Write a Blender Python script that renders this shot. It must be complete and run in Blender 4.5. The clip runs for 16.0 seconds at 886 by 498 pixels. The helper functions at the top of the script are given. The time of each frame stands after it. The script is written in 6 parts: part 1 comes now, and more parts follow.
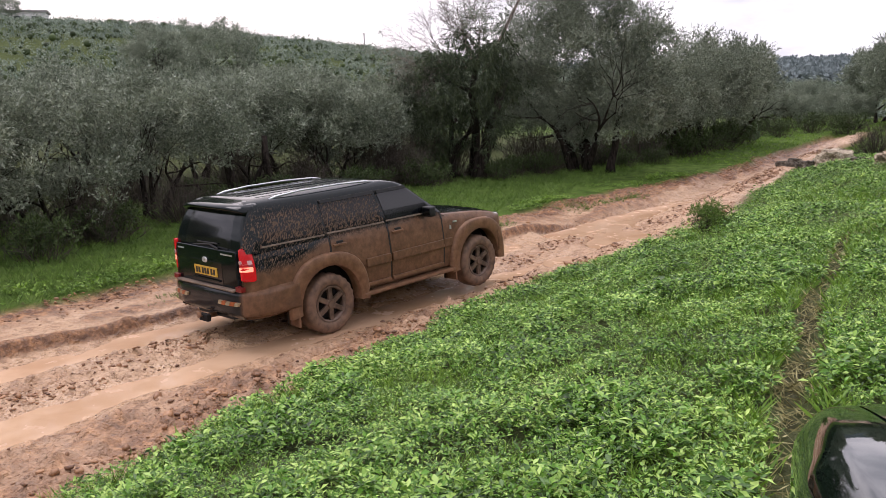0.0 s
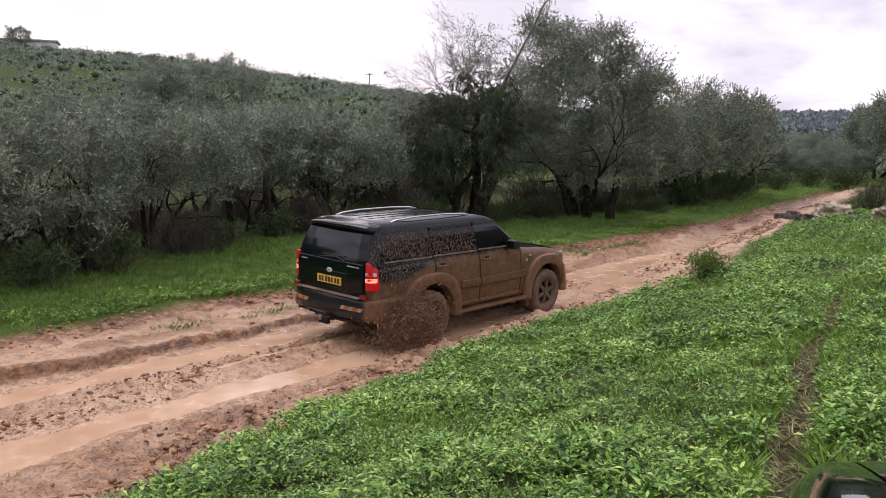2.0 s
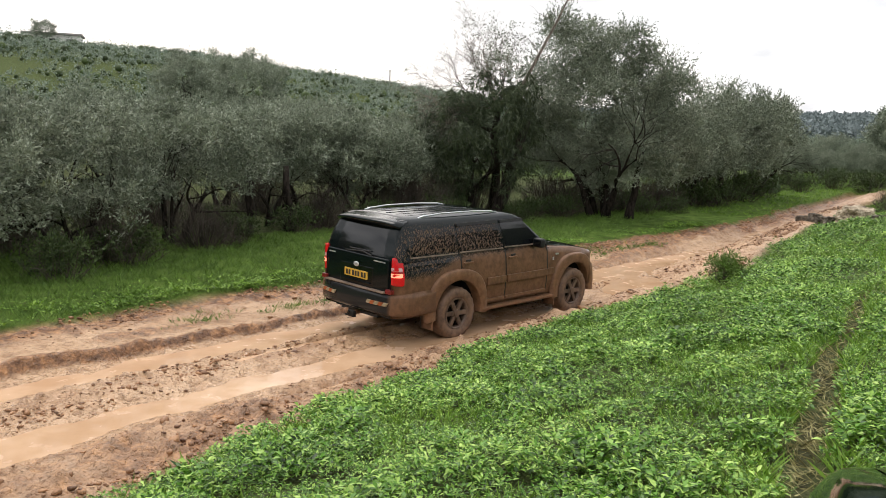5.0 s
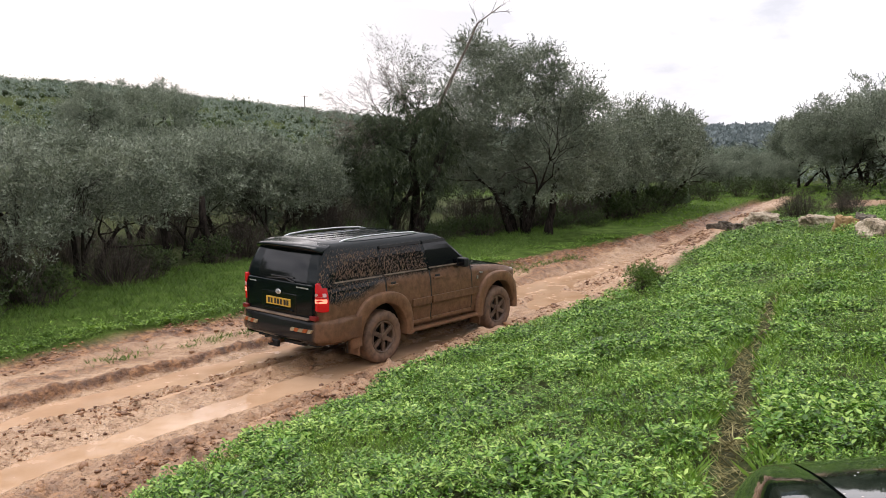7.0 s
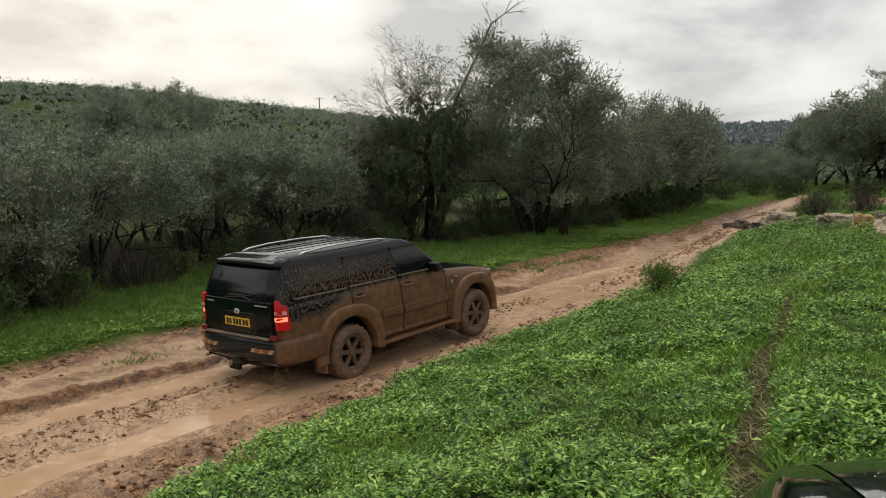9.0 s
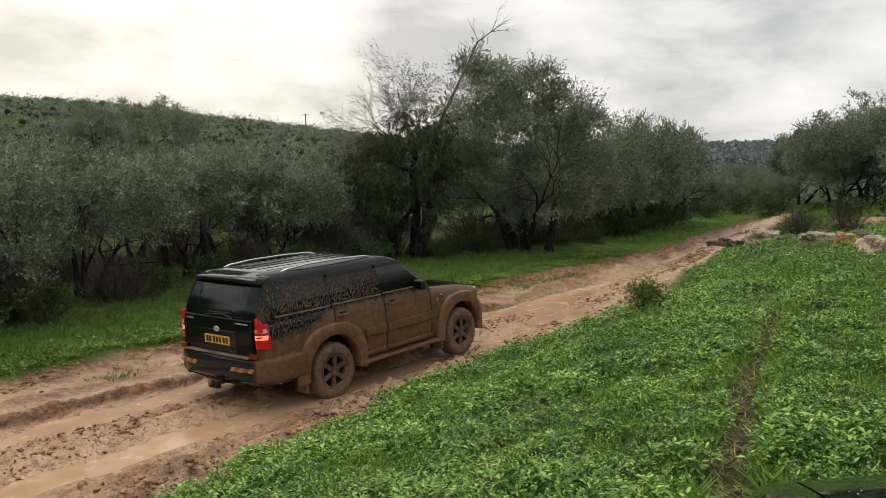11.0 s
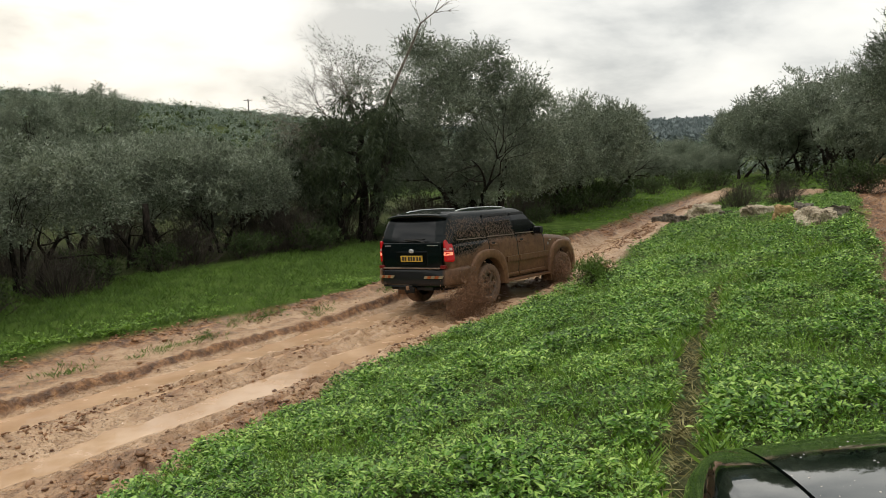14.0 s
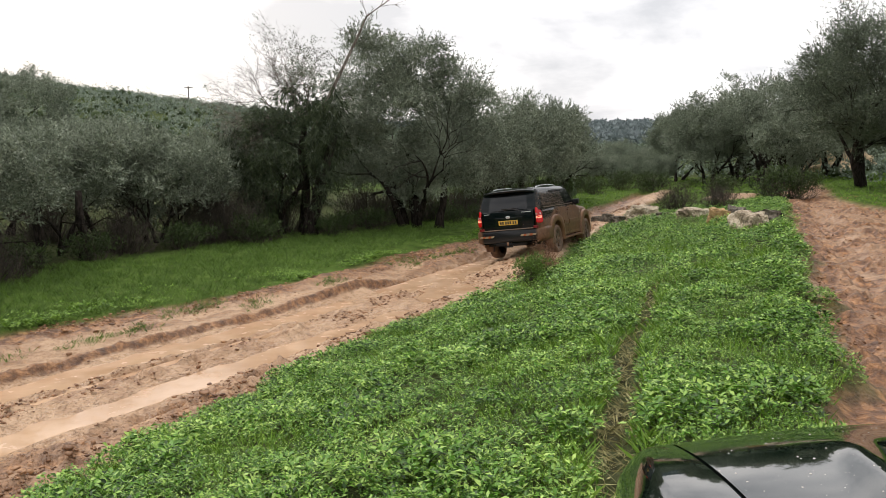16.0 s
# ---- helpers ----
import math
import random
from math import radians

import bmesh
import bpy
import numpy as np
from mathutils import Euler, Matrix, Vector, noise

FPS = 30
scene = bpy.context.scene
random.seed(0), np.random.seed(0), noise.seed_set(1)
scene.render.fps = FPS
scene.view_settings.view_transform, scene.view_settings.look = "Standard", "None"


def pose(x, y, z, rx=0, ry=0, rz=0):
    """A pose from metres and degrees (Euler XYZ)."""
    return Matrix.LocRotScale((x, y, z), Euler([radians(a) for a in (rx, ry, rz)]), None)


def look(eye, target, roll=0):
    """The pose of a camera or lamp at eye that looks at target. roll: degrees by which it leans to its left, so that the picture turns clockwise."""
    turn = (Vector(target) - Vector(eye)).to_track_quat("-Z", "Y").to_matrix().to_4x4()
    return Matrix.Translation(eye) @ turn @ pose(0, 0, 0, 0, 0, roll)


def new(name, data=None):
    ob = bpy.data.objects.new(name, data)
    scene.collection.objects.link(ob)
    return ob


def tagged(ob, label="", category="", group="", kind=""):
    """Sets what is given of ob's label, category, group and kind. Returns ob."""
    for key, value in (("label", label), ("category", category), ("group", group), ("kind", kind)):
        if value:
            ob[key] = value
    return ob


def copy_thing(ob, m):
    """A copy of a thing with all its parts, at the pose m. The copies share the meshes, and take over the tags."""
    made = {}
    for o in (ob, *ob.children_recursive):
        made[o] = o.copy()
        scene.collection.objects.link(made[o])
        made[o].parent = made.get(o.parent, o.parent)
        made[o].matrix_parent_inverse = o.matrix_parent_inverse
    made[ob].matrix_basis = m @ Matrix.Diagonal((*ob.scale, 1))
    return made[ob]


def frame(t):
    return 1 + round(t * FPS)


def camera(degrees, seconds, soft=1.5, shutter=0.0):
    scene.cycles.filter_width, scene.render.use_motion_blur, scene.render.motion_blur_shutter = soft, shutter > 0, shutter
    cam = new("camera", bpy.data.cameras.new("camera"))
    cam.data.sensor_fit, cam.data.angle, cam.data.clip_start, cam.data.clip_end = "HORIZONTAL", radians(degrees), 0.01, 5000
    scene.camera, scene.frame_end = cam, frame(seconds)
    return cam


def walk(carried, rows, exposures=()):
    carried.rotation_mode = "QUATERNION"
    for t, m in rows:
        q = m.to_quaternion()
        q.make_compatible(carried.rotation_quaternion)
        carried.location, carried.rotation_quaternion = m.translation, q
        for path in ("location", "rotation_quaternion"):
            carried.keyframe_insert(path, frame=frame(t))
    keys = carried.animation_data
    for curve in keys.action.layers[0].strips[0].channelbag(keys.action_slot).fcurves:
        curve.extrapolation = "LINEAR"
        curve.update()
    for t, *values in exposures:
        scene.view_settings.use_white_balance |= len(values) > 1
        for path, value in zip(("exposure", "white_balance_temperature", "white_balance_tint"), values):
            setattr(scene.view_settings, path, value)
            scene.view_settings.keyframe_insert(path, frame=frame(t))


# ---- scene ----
cam = camera(56.6, 16.0, 0.8)
EYE = (0.0, 0.0, 2.86)
# seconds, yaw, pitch, roll
TURNS = ((0, -0.00, -10.68, 1.04),
         (0.5, 0.20, -9.41, 0.25),
         (1, 0.44, -8.73, -0.29),
         (1.5, 0.36, -8.59, -0.44),
         (2, 0.17, -7.85, -0.87),
         (2.5, 0.18, -4.92, -2.78),
         (3, 0.10, -4.62, -1.88),
         (3.5, 1.05, -5.74, -1.81),
         (5.8, 1.90, -8.60, -1.14),
         (6, 0.91, -8.70, -0.04),
         (6.5, -2.25, -7.92, 0.82),
         (7, -4.13, -6.46, 0.52),
         (7.5, -4.93, -5.54, 0.60),
         (8, -5.27, -4.92, 0.23),
         (8.5, -5.05, -5.24, 0.01),
         (9, -3.13, -6.39, 0.95),
         (11.5, -4.60, -5.10, 0.57),
         (12, -5.20, -5.10, 0.57),
         (12.5, -5.89, -4.91, 0.19),
         (13, -6.33, -4.85, -0.22),
         (13.5, -6.78, -5.29, 0.42),
         (14, -7.78, -6.54, 1.91),
         (14.5, -9.53, -7.73, 2.11),
         (15, -10.81, -8.15, 1.92),
         (15.5, -11.47, -8.02, 1.59),
         (16, -11.68, -6.94, 0.21))
walk(cam, [(t, pose(*EYE, 90 + pitch, roll, yaw)) for t, yaw, pitch, roll in TURNS],
     exposures=((0, 0.38, 6200, 25), (0.5, 0.18, 6150, 27), (2.2, 0.16, 6150, 27), (2.5, -0.2, 6300, 21), (3.0, -0.85, 6500, 15), (3.4, -0.38, 6550, 12), (3.7, -0.18, 6550, 11), (5.8, 0.62, 6450, 13), (6.2, 0.58, 6450, 14), (6.6, 0.46, 6350, 18), (7.0, 0.36, 6350, 18), (8.0, -0.25, 6600, 10), (9.2, -0.28, 6650, 9), (11.3, -0.2, 6650, 9), (13.5, -0.22, 6700, 8), (14.2, 0.0, 6700, 7), (15.0, 0.33, 6600, 10), (16.0, 0.22, 6500, 13)))

# ---- overcast sky and the soft sun behind it ----
world = bpy.data.worlds.new("sky")
scene.world = world
world.use_nodes = True
wn, wl = world.node_tree.nodes, world.node_tree.links
wn.clear()
w_out, w_bg = wn.new("ShaderNodeOutputWorld"), wn.new("ShaderNodeBackground")
w_sky = wn.new("ShaderNodeTexSky")
w_sky.sky_type, w_sky.sun_disc = "NISHITA", False
w_sky.sun_elevation, w_sky.sun_rotation, w_sky.dust_density = radians(24), radians(-18), 3.0
w_co = wn.new("ShaderNodeTexCoord")
w_map = wn.new("ShaderNodeMapping")
w_map.inputs["Scale"].default_value = (1.6, 1.6, 4.2)
w_map.inputs["Rotation"].default_value = (0, 0, 0.6)
w_noise = wn.new("ShaderNodeTexNoise")
w_noise.inputs["Scale"].default_value, w_noise.inputs["Detail"].default_value, w_noise.inputs["Roughness"].default_value = 2.7, 7, 0.52
w_noise.inputs["Distortion"].default_value = 0.15
w_ramp = wn.new("ShaderNodeValToRGB")
w_ramp.color_ramp.elements[0].position, w_ramp.color_ramp.elements[0].color = 0.36, (6.7, 6.9, 7.1, 1)
w_ramp.color_ramp.elements[1].position, w_ramp.color_ramp.elements[1].color = 0.64, (12.2, 12.1, 11.8, 1)
e = w_ramp.color_ramp.elements.new(0.48)
e.color = (9.7, 9.75, 9.75, 1)
w_mix = wn.new("ShaderNodeMixRGB")
w_mix.inputs[0].default_value = 0.92
w_bg.inputs["Strength"].default_value = 0.1
wl.new(w_co.outputs["Generated"], w_map.inputs["Vector"])
wl.new(w_map.outputs["Vector"], w_noise.inputs["Vector"])
wl.new(w_noise.outputs["Fac"], w_ramp.inputs["Fac"])
wl.new(w_sky.outputs["Color"], w_mix.inputs[1])
wl.new(w_ramp.outputs["Color"], w_mix.inputs[2])
wl.new(w_mix.outputs["Color"], w_bg.inputs["Color"])
wl.new(w_bg.outputs["Background"], w_out.inputs["Surface"])

sun = new("sun", bpy.data.lights.new("sun", "SUN"))
sun.data.energy, sun.data.angle, sun.data.color = 1.5, radians(40), (1.0, 0.95, 0.88)
sun.matrix_world = look((-13, 27, 46), (0, 8, 0))


# ---- materials ----
class Nodes:
    """A short hand for node trees."""

    def __init__(self, name):
        self.mat = bpy.data.materials.new(name)
        self.mat.use_nodes = True
        self.tree = self.mat.node_tree
        self.bsdf = self.tree.nodes["Principled BSDF"]

    def add(self, kind, **inputs):
        node = self.tree.nodes.new("ShaderNode" + kind)
        for key, value in inputs.items():
            self.put(node.inputs[key.replace("_", " ")], value)
        return node

    def put(self, socket, value):
        if isinstance(value, bpy.types.NodeSocket):
            self.tree.links.new(value, socket)
        else:
            socket.default_value = value

    def coords(self, which="Object"):
        return self.add("TexCoord").outputs[which]

    def noise(self, vector, scale, detail=5, rough=0.55, distortion=0.0):
        node = self.add("TexNoise", Vector=vector, Scale=scale, Detail=detail, Roughness=rough, Distortion=distortion)
        return node.outputs["Fac"]

    def math(self, op, a, b=0.0, c=0.0, clamp=False):
        node = self.add("Math")
        node.operation, node.use_clamp = op, clamp
        for i, value in enumerate((a, b, c)):
            self.put(node.inputs[i], value)
        return node.outputs[0]

    def ramp(self, fac, stops):
        node = self.add("ValToRGB", Fac=fac)
        el = node.color_ramp.elements
        for i, (at, colour) in enumerate(stops):
            item = el[i] if i < 2 else el.new(at)
            item.position = at
            item.color = (*colour, 1) if len(colour) == 3 else colour
        return node.outputs["Color"]

    def step(self, value, a, b):
        node = self.add("MapRange", Value=value)
        node.interpolation_type = "SMOOTHSTEP"
        node.inputs["From Min"].default_value, node.inputs["From Max"].default_value = a, b
        return node.outputs[0]

    def mix(self, fac, a, b):
        node = self.add("MixRGB")
        for i, value in enumerate((fac, a, b)):
            self.put(node.inputs[i], (*value, 1) if isinstance(value, tuple) and len(value) == 3 else value)
        return node.outputs[0]

    def bump(self, height, strength, distance=0.02, normal=None):
        node = self.add("Bump", Height=height, Strength=strength, Distance=distance)
        if normal:
            self.put(node.inputs["Normal"], normal)
        return node.outputs["Normal"]

    def axis(self, vector, i):
        return self.add("SeparateXYZ", Vector=vector).outputs[i]

    def out(self, colour=None, rough=None, normal=None, metallic=None, spec=None):
        for key, value in (("Base Color", colour), ("Roughness", rough), ("Normal", normal), ("Metallic", metallic), ("Specular IOR Level", spec)):
            if value is not None:
                self.put(self.bsdf.inputs[key], (*value, 1) if isinstance(value, tuple) and len(value) == 3 else value)
        return self.mat


def plain(name, colour, rough=0.6, metallic=0.0, vary=0.25, scale=30, bump=0.15):
    n = Nodes(name)
    f = n.noise(n.coords(), scale, 6)
    g = n.noise(n.coords(), scale * 0.13, 3)
    dark = tuple(c * (1 - vary) for c in colour)
    lite = tuple(min(c * (1 + vary), 1) for c in colour)
    col = n.mix(n.step(n.math("MULTIPLY_ADD", g, 0.4, n.math("MULTIPLY", f, 0.6)), 0.35, 0.65), dark, lite)
    return n.out(col, n.math("MULTIPLY_ADD", f, 0.2, rough - 0.1), n.bump(f, bump, 0.004), metallic)


def leaf_material(name, stops, rough=0.45, through_light=0.25, spec=0.4, patch_scale=0.9, patchy=0.3):
    n = Nodes(name)
    geo = n.add("NewGeometry")
    patch = n.step(n.noise(n.coords(), patch_scale, 3), 0.3, 0.7)
    fac = n.math("ADD", n.math("MULTIPLY", geo.outputs["Random Per Island"], 1 - patchy), n.math("MULTIPLY", patch, patchy))
    col = n.ramp(fac, stops)
    n.out(col, rough, spec=spec)
    tr = n.add("BsdfTranslucent", Color=col)
    mix = n.add("MixShader", Fac=through_light)
    n.tree.links.new(n.bsdf.outputs[0], mix.inputs[1])
    n.tree.links.new(tr.outputs[0], mix.inputs[2])
    n.tree.links.new(mix.outputs[0], n.tree.nodes["Material Output"].inputs["Surface"])
    return n.mat


def mud_colours(n, co):
    big, mid, fine = n.noise(co, 0.7, 4), n.noise(co, 5, 5, 0.6, 0.4), n.noise(co, 38, 5)
    f = n.math("ADD", n.math("MULTIPLY", big, 0.45), n.math("ADD", n.math("MULTIPLY", mid, 0.4), n.math("MULTIPLY", fine, 0.15)))
    col = n.ramp(f, ((0.36, (0.3, 0.158, 0.075)), (0.62, (0.61, 0.41, 0.252)), (0.48, (0.49, 0.31, 0.18))))
    return col, big, mid, fine


def ground_material():
    n = Nodes("ground_soil_and_mud")
    co = n.coords()
    col, big, mid, fine = mud_colours(n, co)
    mud = n.add("Attribute")
    mud.attribute_name = "mud"
    soil = n.ramp(n.noise(co, 2.5, 6), ((0.3, (0.04, 0.075, 0.012)), (0.7, (0.12, 0.185, 0.04)), (0.5, (0.072, 0.125, 0.022))))
    soil = n.mix(n.step(n.noise(co, 14, 4), 0.55, 0.75), soil, (0.075, 0.06, 0.03))
    # dark floor colour: leaf litter, and painted shade below trees and weeds
    litter_shade = n.add("Attribute")
    litter_shade.attribute_name = "litter_shade"
    dark_floor = n.ramp(n.noise(co, 9, 6), ((0.35, (0.03, 0.026, 0.014)), (0.65, (0.085, 0.09, 0.045))))
    soil = n.mix(litter_shade.outputs["Fac"], soil, dark_floor)
    wet = n.step(n.math("ADD", n.math("MULTIPLY", n.axis(co, 2), -3.0), mid), 0.35, 0.62)
    height = n.math("ADD", n.math("MULTIPLY", mid, 0.7), n.math("MULTIPLY", fine, 0.5))
    r = n.add("MapRange", Value=wet)
    r.inputs["To Min"].default_value, r.inputs["To Max"].default_value = 0.45, 0.18
    rough = n.math("MAXIMUM", r.outputs[0], n.math("MULTIPLY_ADD", mud.outputs["Fac"], -0.95, 0.95))
    crumb = n.math("MAXIMUM", n.step(n.noise(co, 7, 4, 0.6), 0.54, 0.66), n.math("MULTIPLY", n.step(n.noise(co, 26, 4, 0.6), 0.56, 0.66), 0.8))
    col = n.mix(n.math("MULTIPLY", crumb, 0.5), col, (0.2, 0.096, 0.044))
    raw = n.add("Attribute")
    raw.attribute_name = "raw"
    dug = n.ramp(n.noise(co, 8, 6, 0.65), ((0.36, (0.085, 0.034, 0.013)), (0.66, (0.48, 0.24, 0.1)), (0.5, (0.21, 0.096, 0.039))))
    col = n.mix(raw.outputs["Fac"], col, dug)
    return n.out(n.mix(mud.outputs["Fac"], soil, col), rough, n.bump(n.math("ADD", height, n.math("MULTIPLY", crumb, 0.35)), 0.9, 0.05), spec=n.math("MULTIPLY_ADD", mud.outputs["Fac"], 0.42, 0.08))


def water_material():
    n = Nodes("muddy_water")
    co = n.coords()
    f = n.noise(co, 1.3, 4)
    col = n.mix(n.step(f, 0.35, 0.65), (0.5, 0.312, 0.182), (0.61, 0.405, 0.255))
    return n.out(col, n.math("MULTIPLY_ADD", n.step(n.noise(co, 3.5, 4), 0.45, 0.65), 0.22, 0.07), n.bump(n.noise(co, 7, 4), 0.12, 0.02), spec=0.5)


def clod_material():
    n = Nodes("mud_clods")
    co = n.coords()
    f = n.noise(co, 30, 5)
    isl = n.add("NewGeometry").outputs["Random Per Island"]
    col = n.mix(isl, (0.12, 0.053, 0.024), (0.42, 0.225, 0.11))
    return n.out(col, n.math("MULTIPLY_ADD", f, 0.4, 0.25), n.bump(f, 0.6, 0.02), spec=0.5)


def body_material(name, paint, top, paler=1.0, shine=0.25, clean=0.0):
    """Dark car paint, caked with brown mud up the flanks and spattered above it."""
    n = Nodes(name)
    co = n.coords()
    x, y, z = (n.axis(co, i) for i in range(3))
    side = n.step(n.math("ABSOLUTE", x), 0.66, 0.76)
    big, mid = n.noise(co, 2.2, 4), n.noise(co, 11, 6, 0.65)
    edge = n.math("ADD", z, n.math("ADD", n.math("MULTIPLY_ADD", big, 0.16, -0.08), n.math("MULTIPLY_ADD", mid, 0.16, -0.08)))
    # the mud stands higher on the doors than on the rear quarter
    edge = n.math("ADD", edge, n.math("MULTIPLY", n.step(y, 0.12, -0.5), 0.2))
    caked = n.math("SUBTRACT", 1.0, n.step(edge, top - 0.07, top + 0.05))
    slant = n.add("Mapping", Vector=co)
    slant.inputs["Rotation"].default_value = (-1.0, 0, 0)
    smear = n.add("Mapping", Vector=slant.outputs[0])
    smear.inputs["Scale"].default_value = (1, 0.3, 1.15)
    spots = n.noise(smear.outputs[0], 72, 3, 0.6)
    reach = n.step(n.math("ADD", n.math("MULTIPLY", y, 0.16), z), 2.0, 1.25)
    spat = n.math("MULTIPLY", n.step(n.math("ADD", spots, n.math("MULTIPLY", reach, 0.11)), 0.6 + clean, 0.635 + clean), n.step(y, 1.2, 0.9))
    mask = n.math("MULTIPLY", side, n.math("MAXIMUM", caked, spat))
    thin = n.math("MULTIPLY_ADD", n.noise(co, 6, 6, 0.65), 0.7, 0.5, clamp=True)
    mask = n.math("MULTIPLY", mask, thin, clamp=True)
    dust = n.math("MULTIPLY", n.step(n.noise(co, 3, 6), 0.5, 0.8), 0.05)
    base = n.mix(dust, paint, (0.06, 0.045, 0.035))
    dirt = n.ramp(n.noise(co, 12, 6, 0.62), ((0.28, (0.13 * paler, 0.066 * paler, 0.034 * paler)), (0.72, (0.215 * paler, 0.115 * paler, 0.064 * paler))))
    dirt = n.mix(caked, (0.15, 0.092, 0.056), dirt)
    col = n.mix(mask, base, dirt)
    wet = n.math("MULTIPLY_ADD", mid, 0.35, 0.22)
    rough = n.math("ADD", n.math("MULTIPLY", mask, wet), n.math("MULTIPLY_ADD", mask, -0.09, 0.09))
    return n.out(col, rough, n.bump(n.math("MULTIPLY", mask, n.noise(co, 34, 6, 0.65)), 0.6, 0.007), spec=n.math("MULTIPLY_ADD", mask, 0.2 - shine, shine))


def emit_lens(name, colour, glow):
    n = Nodes(name)
    co = n.coords()
    f = n.noise(co, 60, 2)
    n.put(n.bsdf.inputs["Emission Color"], (*colour, 1))
    n.put(n.bsdf.inputs["Emission Strength"], glow)
    return n.out(n.mix(f, tuple(c * 0.6 for c in colour), colour), 0.15, n.bump(f, 0.2, 0.004))


def bark_material(name, a, b):
    n = Nodes(name)
    m = n.add("Mapping", Vector=n.coords())
    m.inputs["Scale"].default_value = (1, 1, 0.25)
    f = n.noise(m.outputs[0], 18, 6, 0.65)
    return n.out(n.mix(n.step(f, 0.35, 0.65), a, b), 0.9, n.bump(f, 0.8, 0.03), spec=0.12)


def stone_material():
    n = Nodes("limestone")
    co = n.coords()
    f, g = n.noise(co, 3, 7, 0.6), n.noise(co, 22, 6)
    col = n.ramp(n.math("ADD", n.math("MULTIPLY", f, 0.6), n.math("MULTIPLY", g, 0.4)), ((0.38, (0.09, 0.068, 0.047)), (0.62, (0.64, 0.56, 0.43)), (0.48, (0.36, 0.29, 0.2))))
    return n.out(col, 0.85, n.bump(n.math("ADD", f, g), 0.7, 0.05))


M_GROUND, M_WATER, M_CLOD = ground_material(), water_material(), clod_material()
M_WEED = leaf_material("weed_leaves", ((0.05, (0.008, 0.028, 0.003)), (0.95, (0.46, 0.64, 0.15)), (0.5, (0.115, 0.28, 0.025))), 0.36, 0.1, 0.3, 0.9, 0.2)
M_BLADE = leaf_material("grass_blades", ((0.1, (0.07, 0.15, 0.012)), (0.9, (0.27, 0.43, 0.06)), (0.5, (0.15, 0.28, 0.027))), 0.5)
# grass blades again, with the shade near the trees put into the greens
M_VERGE = leaf_material("shade_toned_grass_blades", ((0.1, (0.045, 0.09, 0.012)), (0.9, (0.19, 0.31, 0.055)), (0.5, (0.1, 0.18, 0.026))), 0.55)
M_STRAW = leaf_material("dry_straw", ((0.1, (0.1, 0.085, 0.03)), (0.9, (0.58, 0.53, 0.27)), (0.5, (0.3, 0.27, 0.11))), 0.7)
M_OLIVE = leaf_material("olive_leaves", ((0.05, (0.07, 0.09, 0.06)), (0.95, (0.39, 0.43, 0.325)), (0.5, (0.195, 0.23, 0.16))), 0.5, 0.1, 0.35, 0.8, 0.4)
# olive leaves again, the shade of a dense crown put into the colour
M_SHADYLEAF = leaf_material("shade_darkened_olive_leaves", ((0.05, (0.03, 0.042, 0.024)), (0.95, (0.22, 0.26, 0.17)), (0.5, (0.1, 0.125, 0.078))), 0.5, 0.1, 0.35, 0.8, 0.4)
M_DARKLEAF = leaf_material("dark_needles", ((0.1, (0.016, 0.027, 0.011)), (0.9, (0.085, 0.115, 0.05)), (0.5, (0.042, 0.06, 0.025))), 0.6, 0.2)
# scrub and far wood: distance haze is put into these pale leaf colours
M_SCRUB = leaf_material("hazed_scrub_leaves", ((0.1, (0.12, 0.16, 0.125)), (0.9, (0.31, 0.37, 0.285)), (0.5, (0.2, 0.25, 0.19))), 0.75, 0.2, 0.3, 0.28, 0.65)
M_PINE = leaf_material("hazed_wood_leaves", ((0.1, (0.15, 0.185, 0.185)), (0.9, (0.22, 0.26, 0.26)), (0.5, (0.18, 0.22, 0.22))), 0.8, 0.1)
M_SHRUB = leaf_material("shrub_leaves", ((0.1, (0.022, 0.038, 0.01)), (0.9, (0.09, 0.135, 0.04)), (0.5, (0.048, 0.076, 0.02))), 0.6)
M_TWIG = leaf_material("brown_twigs", ((0.1, (0.025, 0.02, 0.015)), (0.9, (0.12, 0.095, 0.075)), (0.5, (0.058, 0.046, 0.036))), 0.8, 0.0)
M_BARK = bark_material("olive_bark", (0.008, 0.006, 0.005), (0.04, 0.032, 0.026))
M_DEADWOOD = bark_material("bare_wood", (0.09, 0.075, 0.062), (0.3, 0.26, 0.22))
M_STONE = stone_material()
M_DARKSTONE = plain("lichened_stone", (0.13, 0.11, 0.085), 0.9, vary=0.6, scale=9, bump=0.8)
M_RUST = plain("rust_stained_stone", (0.42, 0.27, 0.13), 0.85, vary=0.45, scale=7, bump=0.7)
M_SPOIL = plain("pale_spoil", (0.5, 0.38, 0.23), 0.9, vary=0.35, scale=2, bump=0.6)
M_CACTUS = plain("cactus_skin", (0.1, 0.15, 0.07), 0.6)
M_PAINT = body_material("green_black_paint_with_mud", (0.003, 0.0065, 0.007), 1.19, clean=0.045)
# real mud, its colour raised for the highlights on the flares and ledges
M_FLARE = body_material("plastic_flare_with_mud", (0.02, 0.02, 0.02), 1.6, 1.25)
M_BUMPER = body_material("bumper_plastic_with_mud", (0.018, 0.019, 0.02), 1.05)
M_PANE = body_material("tinted_pane_with_mud_specks", (0.002, 0.002, 0.003), 0.6, 1.0, 0.3)
M_GLASS = plain("dark_tinted_glass", (0.003, 0.004, 0.005), 0.12, vary=0.1, bump=0.0)
